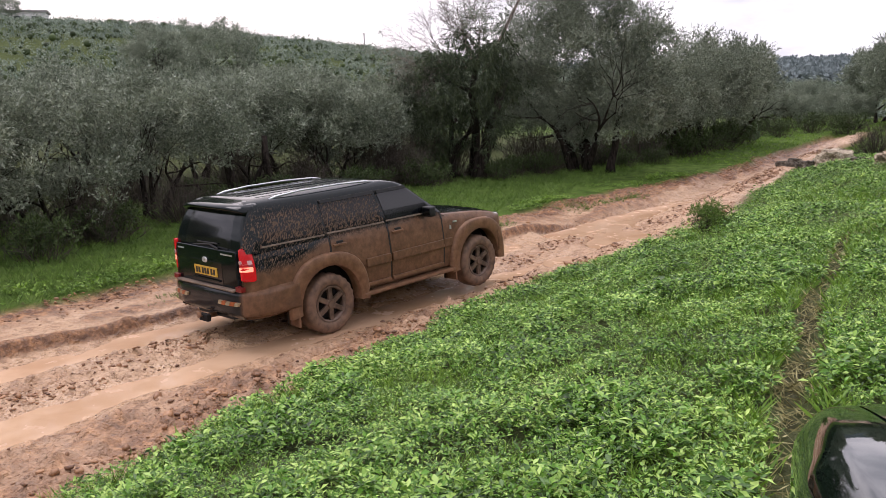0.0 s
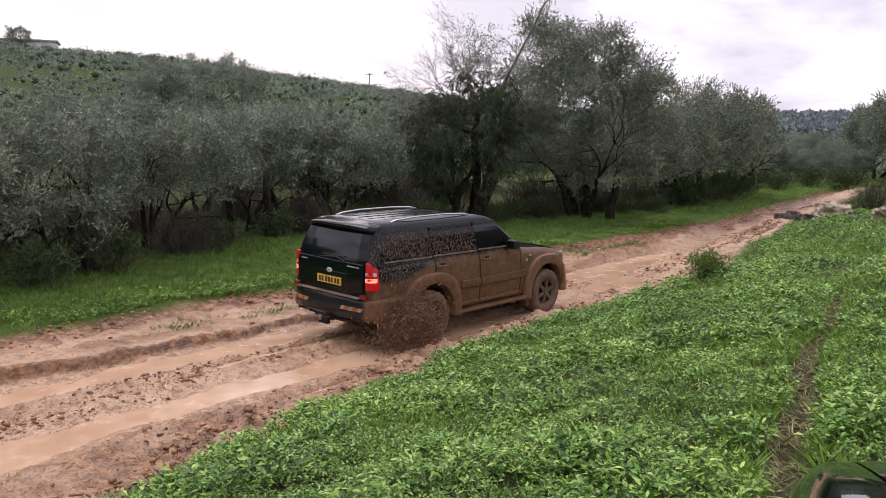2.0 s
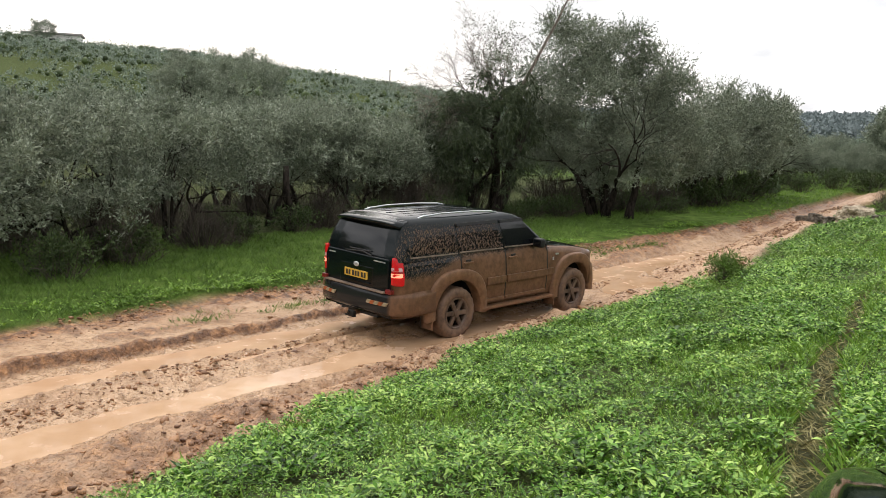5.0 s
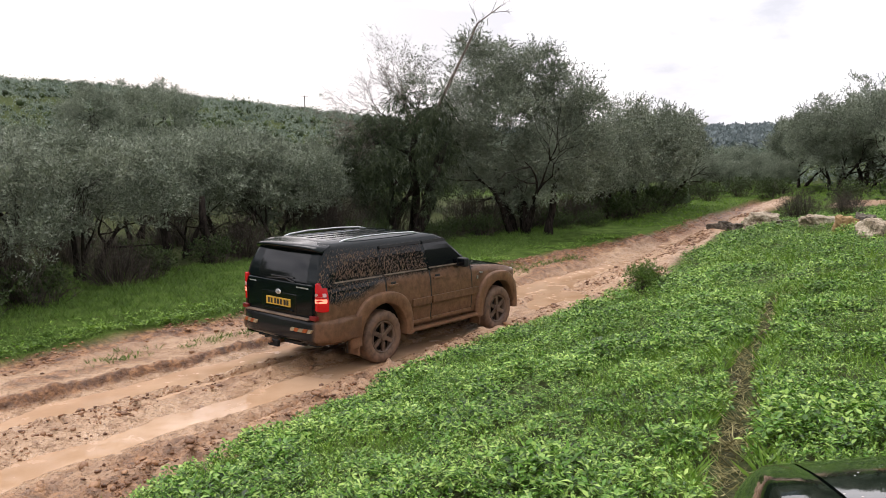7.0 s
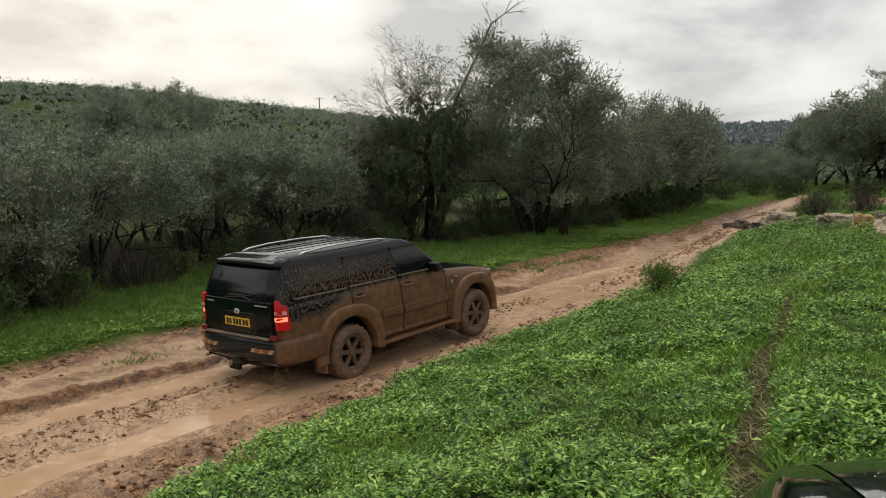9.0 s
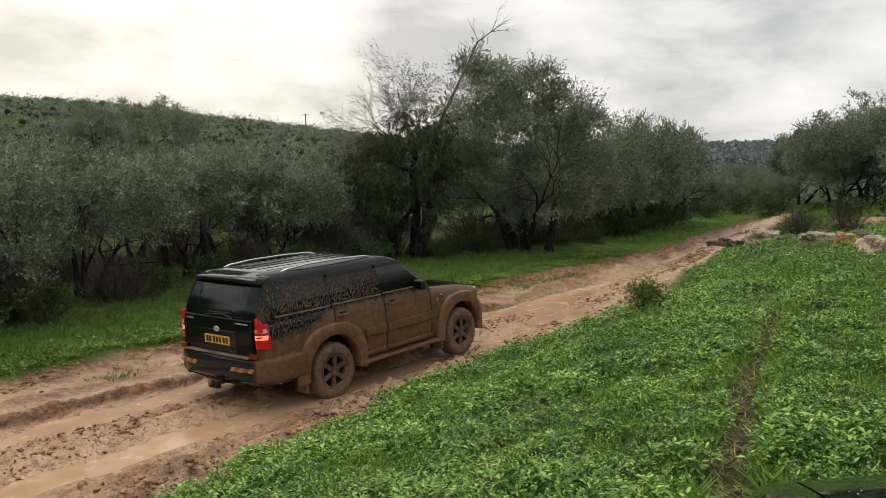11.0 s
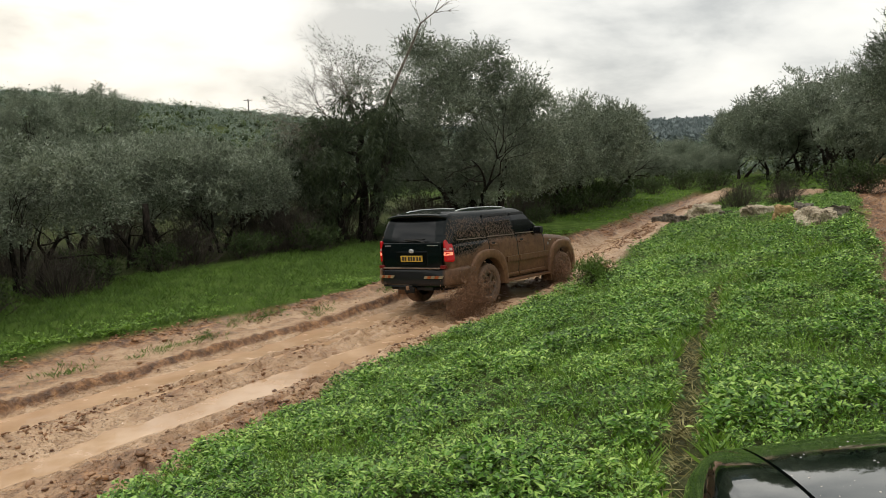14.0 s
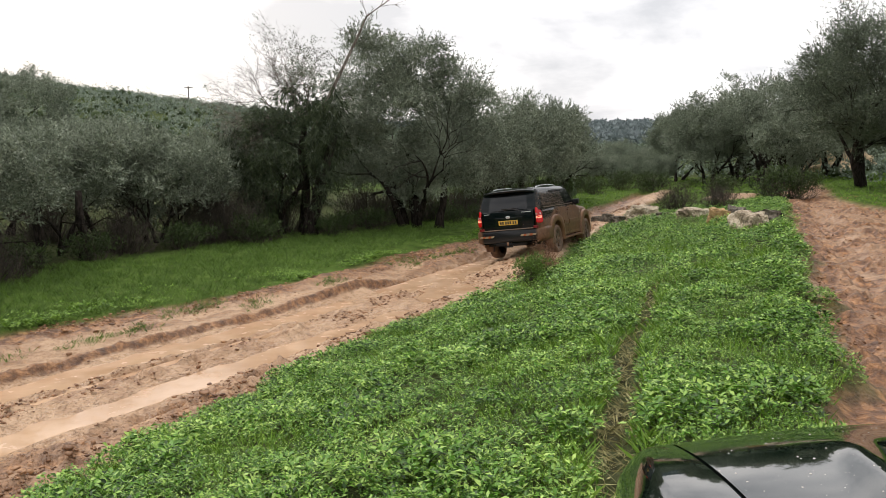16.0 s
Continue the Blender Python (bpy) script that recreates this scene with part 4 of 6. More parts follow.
def shrub(seed, tall, wide, material, label, twigs=60, clumps=40, per=60, leaf=0.06, name="shrub", width=0.3):
    rng = np.random.default_rng(seed)
    root = new(name)
    out = []
    for k in range(twigs):
        a = rng.uniform(0, 6.28)
        far = rng.random() ** 0.6
        tip = Vector((math.cos(a) * wide / 2 * far, math.sin(a) * wide / 2 * far, tall * math.sqrt(1.04 - far ** 2) * rng.uniform(0.6, 1.05)))
        bow = Vector((tip.x * 0.75, tip.y * 0.75, tip.z * 0.5)) + Vector(rng.normal(0, 0.08 * tall, 3))
        foot = Vector((tip.x * rng.uniform(0.2, 0.6), tip.y * rng.uniform(0.2, 0.6), -0.05))
        out.append(tube([foot, bow, tip], [0.009, 0.006, 0.002], 3))
        for k in range(2):
            fork = bow.lerp(tip, rng.uniform(0, 0.7))
            out.append(tube([fork, fork + Vector(rng.normal(0, 0.16 * tall, 3)) + Vector((0, 0, 0.08 * tall))], [0.005, 0.0015], 3))
    v, f = join(out)
    link_mesh("twig_tangle", v, f, M_TWIG, root)
    if clumps:
        c = rng.normal(size=(clumps, 3))
        c = unit(c) * rng.uniform(0.3, 1, (clumps, 1)) * np.array([wide / 2, wide / 2, tall * 0.42]) + np.array([0, 0, tall * 0.5])
        v, f = crown_leaves(rng, c, np.full(clumps, 0.16 * tall), per, leaf, width, 0, 7)
        link_mesh("foliage", v, f, material, root)
    return tagged(root, label, "shrub", "undergrowth")


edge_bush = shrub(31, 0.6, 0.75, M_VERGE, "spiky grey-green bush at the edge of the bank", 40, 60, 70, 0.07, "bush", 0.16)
bx, by = 4.75, 14.6
edge_bush.matrix_basis = pose(bx, by, height(bx, by) - 0.03)
brush = shrub(32, 1.6, 2.6, M_TWIG, "tangle of bare brown brush under the trees", 260, 30, 40, 0.09, "brush", 0.12)
put(brush, -3.0, 23.6, 0, 1.0, True)
scrub = shrub(33, 1.0, 1.7, M_SHRUB, "low dark green undergrowth shrub", 60, 46, 70, 0.08)
put(scrub, -9.5, 23.0, 0, 0.9, True)
for ob, az, r, turn, size in ((brush, -5.2, 24.6, 90, 1.2), (brush, 0.2, 25.8, 40, 1.1), (brush, 6.2, 27.0, 10, 1.0), (brush, 9.5, 28.5, 200, 1.0), (scrub, -1.2, 22.8, 30, 0.7), (scrub, 3.8, 24.5, 200, 0.7),
                              (scrub, -17, 19.8, 10, 0.8), (scrub, -22.4, 16.2, 100, 0.9), (scrub, -26.5, 14.8, 40, 0.9), (scrub, -15.6, 18.6, 10, 0.8), (scrub, -11.5, 20.4, 70, 0.8), (brush, -17.8, 18.0, 70, 0.7), (brush, -9.8, 21.6, 20, 0.8), (scrub, -6.0, 21.8, 20, 0.8), (brush, -23.8, 16.4, 20, 0.8), (scrub, 6.8, 25.8, 40, 0.8), (scrub, 12.4, 28, 0, 0.7), (scrub, 14.4, 29, 50, 0.7),
                              (scrub, 22.1, 42.6, 0, 1.0), (scrub, 16.2, 31.6, 0, 0.9), (scrub, 30.4, 39, 0, 1.25), (scrub, 33.9, 35, 0, 1.6), (scrub, 35.0, 34.5, 80, 1.3), (brush, 27.6, 31, 0, 0.75), (brush, 30.2, 27.5, 0, 0.55),
                              (brush, -20.6, 21.6, 0, 1.0), (scrub, 13.4, 30.4, 0, 1.1), (scrub, 15.2, 31.4, 70, 1.2), (scrub, 17.0, 32.6, 20, 1.1), (scrub, 18.4, 35, 140, 1.3), (scrub, 11.0, 28.6, 60, 1.0), (brush, 13.0, 29.8, 60, 0.9), (scrub, 19.6, 38, 100, 1.3), (brush, -14, 24.5, 0, 1.1), (brush, 15.4, 33, 0, 1.0), (scrub, 24.0, 46, 0, 1.2), (scrub, 26.0, 47, 70, 1.3), (scrub, 20.8, 44, 70, 1.2), (brush, -30, 18, 0, 1.1)):
    put(ob, az, r, turn, size)


# dark shrubs where the grove begins
UNDERGROWTH = np.random.default_rng(90)
for s_at in (7.2, 8.0, 8.9, 9.7, 11.0, 17.6, 18.3, 19.0, 19.7, 20.6, 21.5, 22.6, 24.0, 25.2, 27.6, 30.2):
    d_at = float(edges(s_at)[1] + verge_width(s_at)) + UNDERGROWTH.uniform(0.2, 1.6)
    x, y = xy(s_at, d_at)
    source = scrub if UNDERGROWTH.random() < 0.7 else brush
    size = UNDERGROWTH.uniform(0.5, 0.95) * (1.0 if source is scrub else 0.7)
    twin = copy_thing(source, pose(x, y, height(x, y) - 0.05, 0, 0, UNDERGROWTH.uniform(0, 360)))
    twin.matrix_basis = twin.matrix_basis @ Matrix.Scale(size / source.scale[0], 4)


def prickly_pear():
    rng = np.random.default_rng(4)
    root = new("prickly_pear")
    for k in range(16):
        bm = bmesh.new()
        bmesh.ops.create_uvsphere(bm, u_segments=10, v_segments=7, radius=1)
        tall = rng.uniform(0.16, 0.24)
        level = k // 6
        m = pose(rng.uniform(-0.55, 0.55), rng.uniform(-0.2, 0.2), 0.2 + 0.33 * level + rng.uniform(0, 0.1), rng.uniform(-20, 20), rng.uniform(-35, 35), rng.uniform(0, 180)) @ Matrix.Diagonal((tall * 0.65, 0.035, tall, 1))
        bmesh.ops.transform(bm, matrix=m, verts=bm.verts)
        part("pad", bm, M_CACTUS, root, smooth=True)
    x, y = polar(20.2, 40.2)
    root.matrix_basis = pose(x, y, height(x, y) - 0.05)
    tagged(root, "grey-green prickly pear with flat oval pads", "cactus")


prickly_pear()


def hill_cover():
    """Scrub over the hills and a wood on the far ridge."""
    rng = np.random.default_rng(17)
    n = 14000
    az, r = rng.uniform(-52, 48, n), 44 + 190 * rng.random(n) ** 0.7
    x, y = r * np.sin(np.radians(az)), r * np.cos(np.radians(az))
    ok = (fbm(x * 0.035, y * 0.035, 3, 5) + 0.3 * rng.random(n) > -0.2) & ~((az > 17) & (az < 36) & (r < 62))
    x, y, r = x[ok], y[ok], r[ok]
    size = rng.uniform(0.7, 1.9, len(x)) * (0.8 + 0.6 * (rng.random(len(x)) > 0.8)) * (0.62 + r / 330)
    per = 11
    z = land(x, y)[0] + size * 0.3
    c = np.stack([x, y, z], 1)
    lobes = np.repeat(c, 4, 0) + rng.normal(0, 0.34, (len(c) * 4, 3)) * np.repeat(size, 4)[:, None] * np.array([1, 1, 0.45])
    v, f = crown_leaves(rng, lobes, np.repeat(size, 4) * 0.56, per, np.repeat(0.16 + r / 1050, 4 * per), 0.6)
    # solid hearts of the bushes, coloured dark for the shade inside them
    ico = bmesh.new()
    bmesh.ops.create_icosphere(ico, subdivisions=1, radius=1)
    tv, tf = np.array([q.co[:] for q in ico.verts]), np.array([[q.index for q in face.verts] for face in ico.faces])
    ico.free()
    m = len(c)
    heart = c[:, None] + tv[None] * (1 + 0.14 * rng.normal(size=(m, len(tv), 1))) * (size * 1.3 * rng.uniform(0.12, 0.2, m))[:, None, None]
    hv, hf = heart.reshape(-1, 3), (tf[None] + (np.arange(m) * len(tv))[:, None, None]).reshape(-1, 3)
    tagged(link_mesh("hill_bushes", hv, hf, M_SHRUB), "dark hearts that put inner shade into the hillside bushes", "scrub", kind="stuff")
    tagged(link_mesh("hill_scrub", v, f, M_SCRUB), "scrub and olive bushes dotting the hillside, haze put into their grey-green", "scrub", kind="stuff")
    n = 2600
    az, r = rng.uniform(2, 50, n), rng.uniform(250, 520, n)
    x, y = r * np.sin(np.radians(az)), r * np.cos(np.radians(az))
    size = rng.uniform(1.6, 3.4, n)
    c = np.stack([x, y, land(x, y)[0] + size * 0.9], 1)
    v, f = crown_leaves(rng, c, size, 70, 1.3, 0.8)
    tagged(link_mesh("far_wood", v, f, M_PINE), "wood on the distant ridge with haze put into its leaf colour", "woodland", kind="stuff")


hill_cover()


def hill_house():
    x, y = polar(-26.4, 182)
    root = new("house")
    part("wall", box(-5, 5, -3, 3, -2, 2.6), M_WALLHOUSE, root)
    part("roof", box(-5.4, 5.4, -3.4, 3.4, 2.6, 3.0, 0.1), M_ROOF, root)
    for k in (-3, 0, 3):
        part("window", box(k - 0.5, k + 0.5, -3.06, -2.98, 0.9, 1.9), M_GLASS, root)
    root.matrix_basis = pose(x, y, height(x, y) - 0.9, 0, 0, 20)
    tagged(root, "small white house on the crest of the hill", "house")
    x, y = polar(-5.25, 185)
    pole = new("utility_pole")
    v, f = tube([(0, 0, -0.5), (0, 0, 3.9)], [0.16, 0.11], 8)
    link_mesh("post", v, f, M_POLE, pole)
    part("crossarm", box(-0.9, 0.9, -0.06, 0.06, 3.55, 3.68), M_POLE, pole)
    pole.matrix_basis = pose(x, y, height(x, y))
    tagged(pole, "thin utility pole with a crossarm on the ridge", "utility pole")
    put(olive_c, -27.0, 176, 0, 1.3)


hill_house()


# ---- rocks on the bank ----
def rock(seed, w, l, h, x, y, turn, label, material=None):
    """A broken block: a ball cut flat by a few planes, then roughened."""
    rng = np.random.default_rng(seed)
    cuts = [(Vector((0, 0, 1)), 0.5)] + [(Vector(unit(rng.normal(size=(1, 3)) * np.array([1, 1, 0.5]))[0]), rng.uniform(0.66, 0.9)) for k in range(10)]
    bm = bmesh.new()
    bmesh.ops.create_icosphere(bm, subdivisions=4, radius=1)
    for v in bm.verts:
        u = v.co.normalized()
        q = u.copy()
        for normal, at in cuts:
            over = q.dot(normal) - at
            if over > 0:
                q -= normal * over
        crag = 0.22 * noise.noise(u * 2.2 + Vector((seed, 0, 0))) + 0.11 * noise.noise(u * 6 + Vector((0, seed, 0))) + 0.045 * noise.noise(u * 15 + Vector((0, seed, 3)))
        q *= 1 + 1.3 * crag
        v.co = Vector((q.x * w * 0.7, q.y * l * 0.7, q.z * h * 0.9))
    me = bpy.data.meshes.new("rock")
    bm.to_mesh(me)
    bm.free()
    me.materials.append(material or M_STONE)
    ob = new("rock", me)
    ob.matrix_basis = pose(x, y, height(x, y) + h * 0.2 + 0.05, rng.uniform(-8, 8), rng.uniform(-8, 8), turn)
    tagged(ob, label, "rock", "rocks on the bank")


PALE, RUST, DARK = "pale weathered limestone boulder half sunk in the bank", "rust-orange stained block of stone on the bank", "dark lichened stone wedged between the boulders"
for i, (w, l, h, az, r, turn, kind_of) in enumerate(((1.35, 0.9, 0.62, 25.5, 28.2, 20, PALE), (0.8, 0.6, 0.42, 23.9, 28.4, 60, DARK), (0.55, 0.5, 0.3, 23.0, 28.6, 60, DARK), (1.1, 0.7, 0.4, 28.7, 24.5, 0, PALE), (0.6, 0.5, 0.5, 30.3, 22.0, 0, RUST),
                                                     (0.6, 0.5, 0.5, 31.3, 22.3, 50, DARK), (1.05, 0.85, 0.6, 32.2, 19.8, 30, PALE), (0.6, 0.5, 0.4, 33.4, 21.4, 80, DARK), (0.9, 0.5, 0.24, 26.9, 26.5, 10, DARK), (0.45, 0.4, 0.2, 22.3, 28.5, 0, DARK), (0.5, 0.4, 0.3, 24.6, 27.4, 0, PALE), (0.4, 0.35, 0.26, 31.7, 20.9, 0, PALE))):
    x, y = polar(az, r)
    rock(i * 7 + 2, w * 0.72, l * 0.75, h * 0.95, x, y, turn, kind_of, M_RUST if kind_of == RUST else M_DARKSTONE if kind_of == DARK else M_STONE)


def fallen_log():
    x, y = polar(33.2, 21.6)
    v, f = tube([(-0.4, 0, 0.06), (-0.2, 0.03, 0.1), (0.1, 0.0, 0.1), (0.4, -0.04, 0.07)], [0.05, 0.075, 0.07, 0.04], 9)
    ob = link_mesh("fallen_log", v, f, M_BARK, smooth=True)
    ob.matrix_basis = pose(x, y, height(x, y) + 0.12, 0, 0, -10)
    tagged(ob, "dark rotting log lying behind the boulders", "log")


fallen_log()


def earth_mounds():
    """Bare banks of spoil that show under the far trees."""
    for az, r, w, h, seed in ((36.9, 58, 1.5, 0.7, 3), (37.4, 64, 2.4, 1.5, 5)):
        x, y = polar(az, r)
        bm = bmesh.new()
        bmesh.ops.create_icosphere(bm, subdivisions=4, radius=1)
        for v in bm.verts:
            v.co *= 1 + 0.25 * noise.noise(v.co * 1.5 + Vector((seed, 0, 0))) + 0.1 * noise.noise(v.co * 5)
            v.co = Vector((v.co.x * w, v.co.y * w * 0.6, v.co.z * h))
        me = bpy.data.meshes.new("earth_mound")
        bm.to_mesh(me)
        bm.free()
        me.materials.append(M_SPOIL)
        me.polygons.foreach_set("use_smooth", np.ones(len(me.polygons), bool))
        ob = new("earth_mound", me)
        ob.matrix_basis = pose(x, y, height(x, y), 0, 0, -37)
        tagged(ob, "bare mound of pale tan earth under the far trees", "mound", "earth mounds")


earth_mounds()


# ---- the muddy off-road car; x to its right, y ahead, z up, the rear axle over the origin ----
TYRE, AXLE = 0.37, 2.75


def body_half(y):
    return float(np.interp(y, (-1.12, -1.05, -0.9, 0, 2.4, 3.0, 3.3, 3.45, 3.52), (0.74, 0.82, 0.86, 0.875, 0.875, 0.855, 0.80, 0.70, 0.58)))


def under_edge(y):
    z = 0.42
    for c in (0.0, AXLE):
        if abs(y - c) < 0.47:
            z = max(z, 0.4 + math.sqrt(0.47 ** 2 - (y - c) ** 2))
    return z


def body_top(y):
    return float(np.interp(y, (-1.12, 1.8, 2.1, 2.3, 2.8, 3.2, 3.4, 3.52), (1.21, 1.21, 1.16, 1.14, 1.095, 1.035, 0.97, 0.88)))


def lower_body(root):
    ys = sorted(set(np.round(np.concatenate([np.linspace(-1.12, 3.52, 48), np.linspace(-0.47, 0.47, 29), AXLE + np.linspace(-0.47, 0.47, 29)]), 4)))
    verts, faces = [], []
    for y in ys:
        w, low, top = body_half(y), under_edge(y), body_top(y)
        sect = [(w - 0.03, low), (w - 0.005, max(low, 0.62) + 0.002), (w, max(low, 0.84) + 0.004), (w - 0.01, max(0.95, low + 0.02)), (w - 0.028, max(top - 0.1, 0.97)), (w - 0.055, top - 0.018), (w - 0.13, top), (w * 0.5, top + 0.022), (0, top + 0.03)]
        row = [(x, y, z) for x, z in sect] + [(-x, y, z) for x, z in sect[-2::-1]]
        verts += row
    n = 17
    for i in range(len(ys) - 1):
        for k in range(n - 1):
            a = i * n + k
            faces.append((a, a + 1, a + n + 1, a + n))
    faces += [tuple(range(n)), tuple(range((len(ys) - 1) * n, len(ys) * n))[::-1]]
    link_mesh("body", verts, faces, M_PAINT, root, True, "dark green body caked with brown mud")
    part("underbody", box(-0.62, 0.62, -1.0, 3.3, 0.36, 0.8), M_UNDER, root)
    part("rear_axle", box(-0.62, 0.62, -0.06, 0.06, 0.28, 0.4, 0.03), M_UNDER, root)
    part("front_axle", box(-0.62, 0.62, AXLE - 0.06, AXLE + 0.06, 0.28, 0.4, 0.03), M_UNDER, root)


CAB = ((1.185, -1.09, 2.14, 0.822), (1.26, -1.08, 2.04, 0.812), (1.38, -1.05, 1.88, 0.786), (1.52, -0.995, 1.70, 0.748), (1.645, -0.93, 1.54, 0.705), (1.695, -0.9, 1.43, 0.67), (1.73, -0.85, 1.27, 0.6), (1.75, -0.7, 1.0, 0.42))


def cab_at(z):
    zs = [c[0] for c in CAB]
    return [float(np.interp(z, zs, [c[i] for c in CAB])) for i in (1, 2, 3)]


def cabin(root):
    verts, faces, m = [], [], 40
    for z, y0, y1, w in CAB:
        r = 0.13
        for k in range(m):
            q, u = divmod(k, m // 4)
            a = math.pi / 2 * (q + u / (m // 4 - 1))
            cx, cy = (w - r) * (1, -1, -1, 1)[q], ((y1 - r), (y1 - r), (y0 + r), (y0 + r))[q]
            verts.append((cx + r * math.cos(a), cy + r * math.sin(a), z))
    for i in range(len(CAB) - 1):
        for k in range(m):
            j = (k + 1) % m
            faces.append((i * m + k, i * m + j, (i + 1) * m + j, (i + 1) * m + k))
    faces.append(tuple(range((len(CAB) - 1) * m, len(CAB) * m)))
    link_mesh("cabin", verts, faces, M_PAINT, root, True)


def side_pane(root, corners, material, name, out=0.006, label=""):
    """A pane on the cabin's flank from (y, z) corners: rear low, front low, front high, rear high."""
    for sgn in (1, -1):
        verts, faces, nu, nv = [], [], 6, 6
        for lift in (out, out - 0.012):
            for j in range(nv + 1):
                for i in range(nu + 1):
                    u, v = i / nu, j / nv
                    lo = [corners[0][k] + (corners[1][k] - corners[0][k]) * u for k in (0, 1)]
                    hi = [corners[3][k] + (corners[2][k] - corners[3][k]) * u for k in (0, 1)]
                    y, z = lo[0] + (hi[0] - lo[0]) * v, lo[1] + (hi[1] - lo[1]) * v
                    verts.append((sgn * (cab_at(z)[2] + lift), y, z))
        n = (nu + 1) * (nv + 1)
        for j in range(nv):
            for i in range(nu):
                a = j * (nu + 1) + i
                q = (a, a + 1, a + nu + 2, a + nu + 1)
                faces.append(q if sgn > 0 else q[::-1])
        rim = [i for i in range(nu + 1)] + [j * (nu + 1) + nu for j in range(1, nu + 1)] + [nv * (nu + 1) + i for i in range(nu - 1, -1, -1)] + [j * (nu + 1) for j in range(nv - 1, 0, -1)]
        for a, b in zip(rim, rim[1:] + rim[:1]):
            q = (a, a + n, b + n, b)
            faces.append(q if sgn > 0 else q[::-1])
        link_mesh(name, verts, faces, material, root, label=label)


def rear_pane(root):
    verts, faces, nu, nv = [], [], 8, 6
    for j in range(nv + 1):
        for i in range(nu + 1):
            u, v = 2 * i / nu - 1, j / nv
            z = 1.245 + 0.39 * v - 0.035 * (1 - v) * (1 - u * u)
            y0 = cab_at(z)[0]
            verts.append((u * (0.66 - 0.07 * v), y0 - 0.012 + 0.03 * u ** 4, z))
    for j in range(nv):
        for i in range(nu):
            a = j * (nu + 1) + i
            faces.append((a, a + 1, a + nu + 2, a + nu + 1))
    link_mesh("rear_window", verts, faces, M_GLASS, root, True, "dark tinted rear window")


def flare(root, yc, sgn):
    """The wide moulded lip over a wheel."""
    verts, faces, n = [], [], 26
    for i in range(n + 1):
        a = math.radians(-8 + 196 * i / n)
        grow = 0.06 + 0.045 * max(math.sin(2 * a) ** 2, 0)
        for r, out in ((0.455, -0.12), (0.455, 0.036), (0.46, 0.046), (0.53 + grow, 0.042), (0.542 + grow, 0.034), (0.55 + grow, -0.02)):
            y = yc + r * math.cos(a)
            verts.append((sgn * (body_half(max(min(y, 3.2), -0.95)) + out), y, 0.4 + r * math.sin(a)))
    for i in range(n):
        for k in range(5):
            a = i * 6 + k
            q = (a, a + 1, a + 7, a + 6)
            faces.append(q if sgn < 0 else q[::-1])
    link_mesh("wheel_arch", verts, faces, M_FLARE, root, True, "mud-covered wheel arch moulding")


def wheel_well(root, yc, sgn):
    verts, faces, n = [], [], 16
    for x in (0.5, 0.86):
        for i in range(n + 1):
            a = math.radians(-5 + 190 * i / n)
            verts.append((sgn * x, yc + 0.465 * math.cos(a), 0.4 + 0.465 * math.sin(a)))
    for i in range(n):
        faces.append((i, i + 1, n + 2 + i, n + 1 + i))
    faces.append(tuple(range(n + 1)))
    link_mesh("wheel_well", verts, faces, M_UNDER, root)


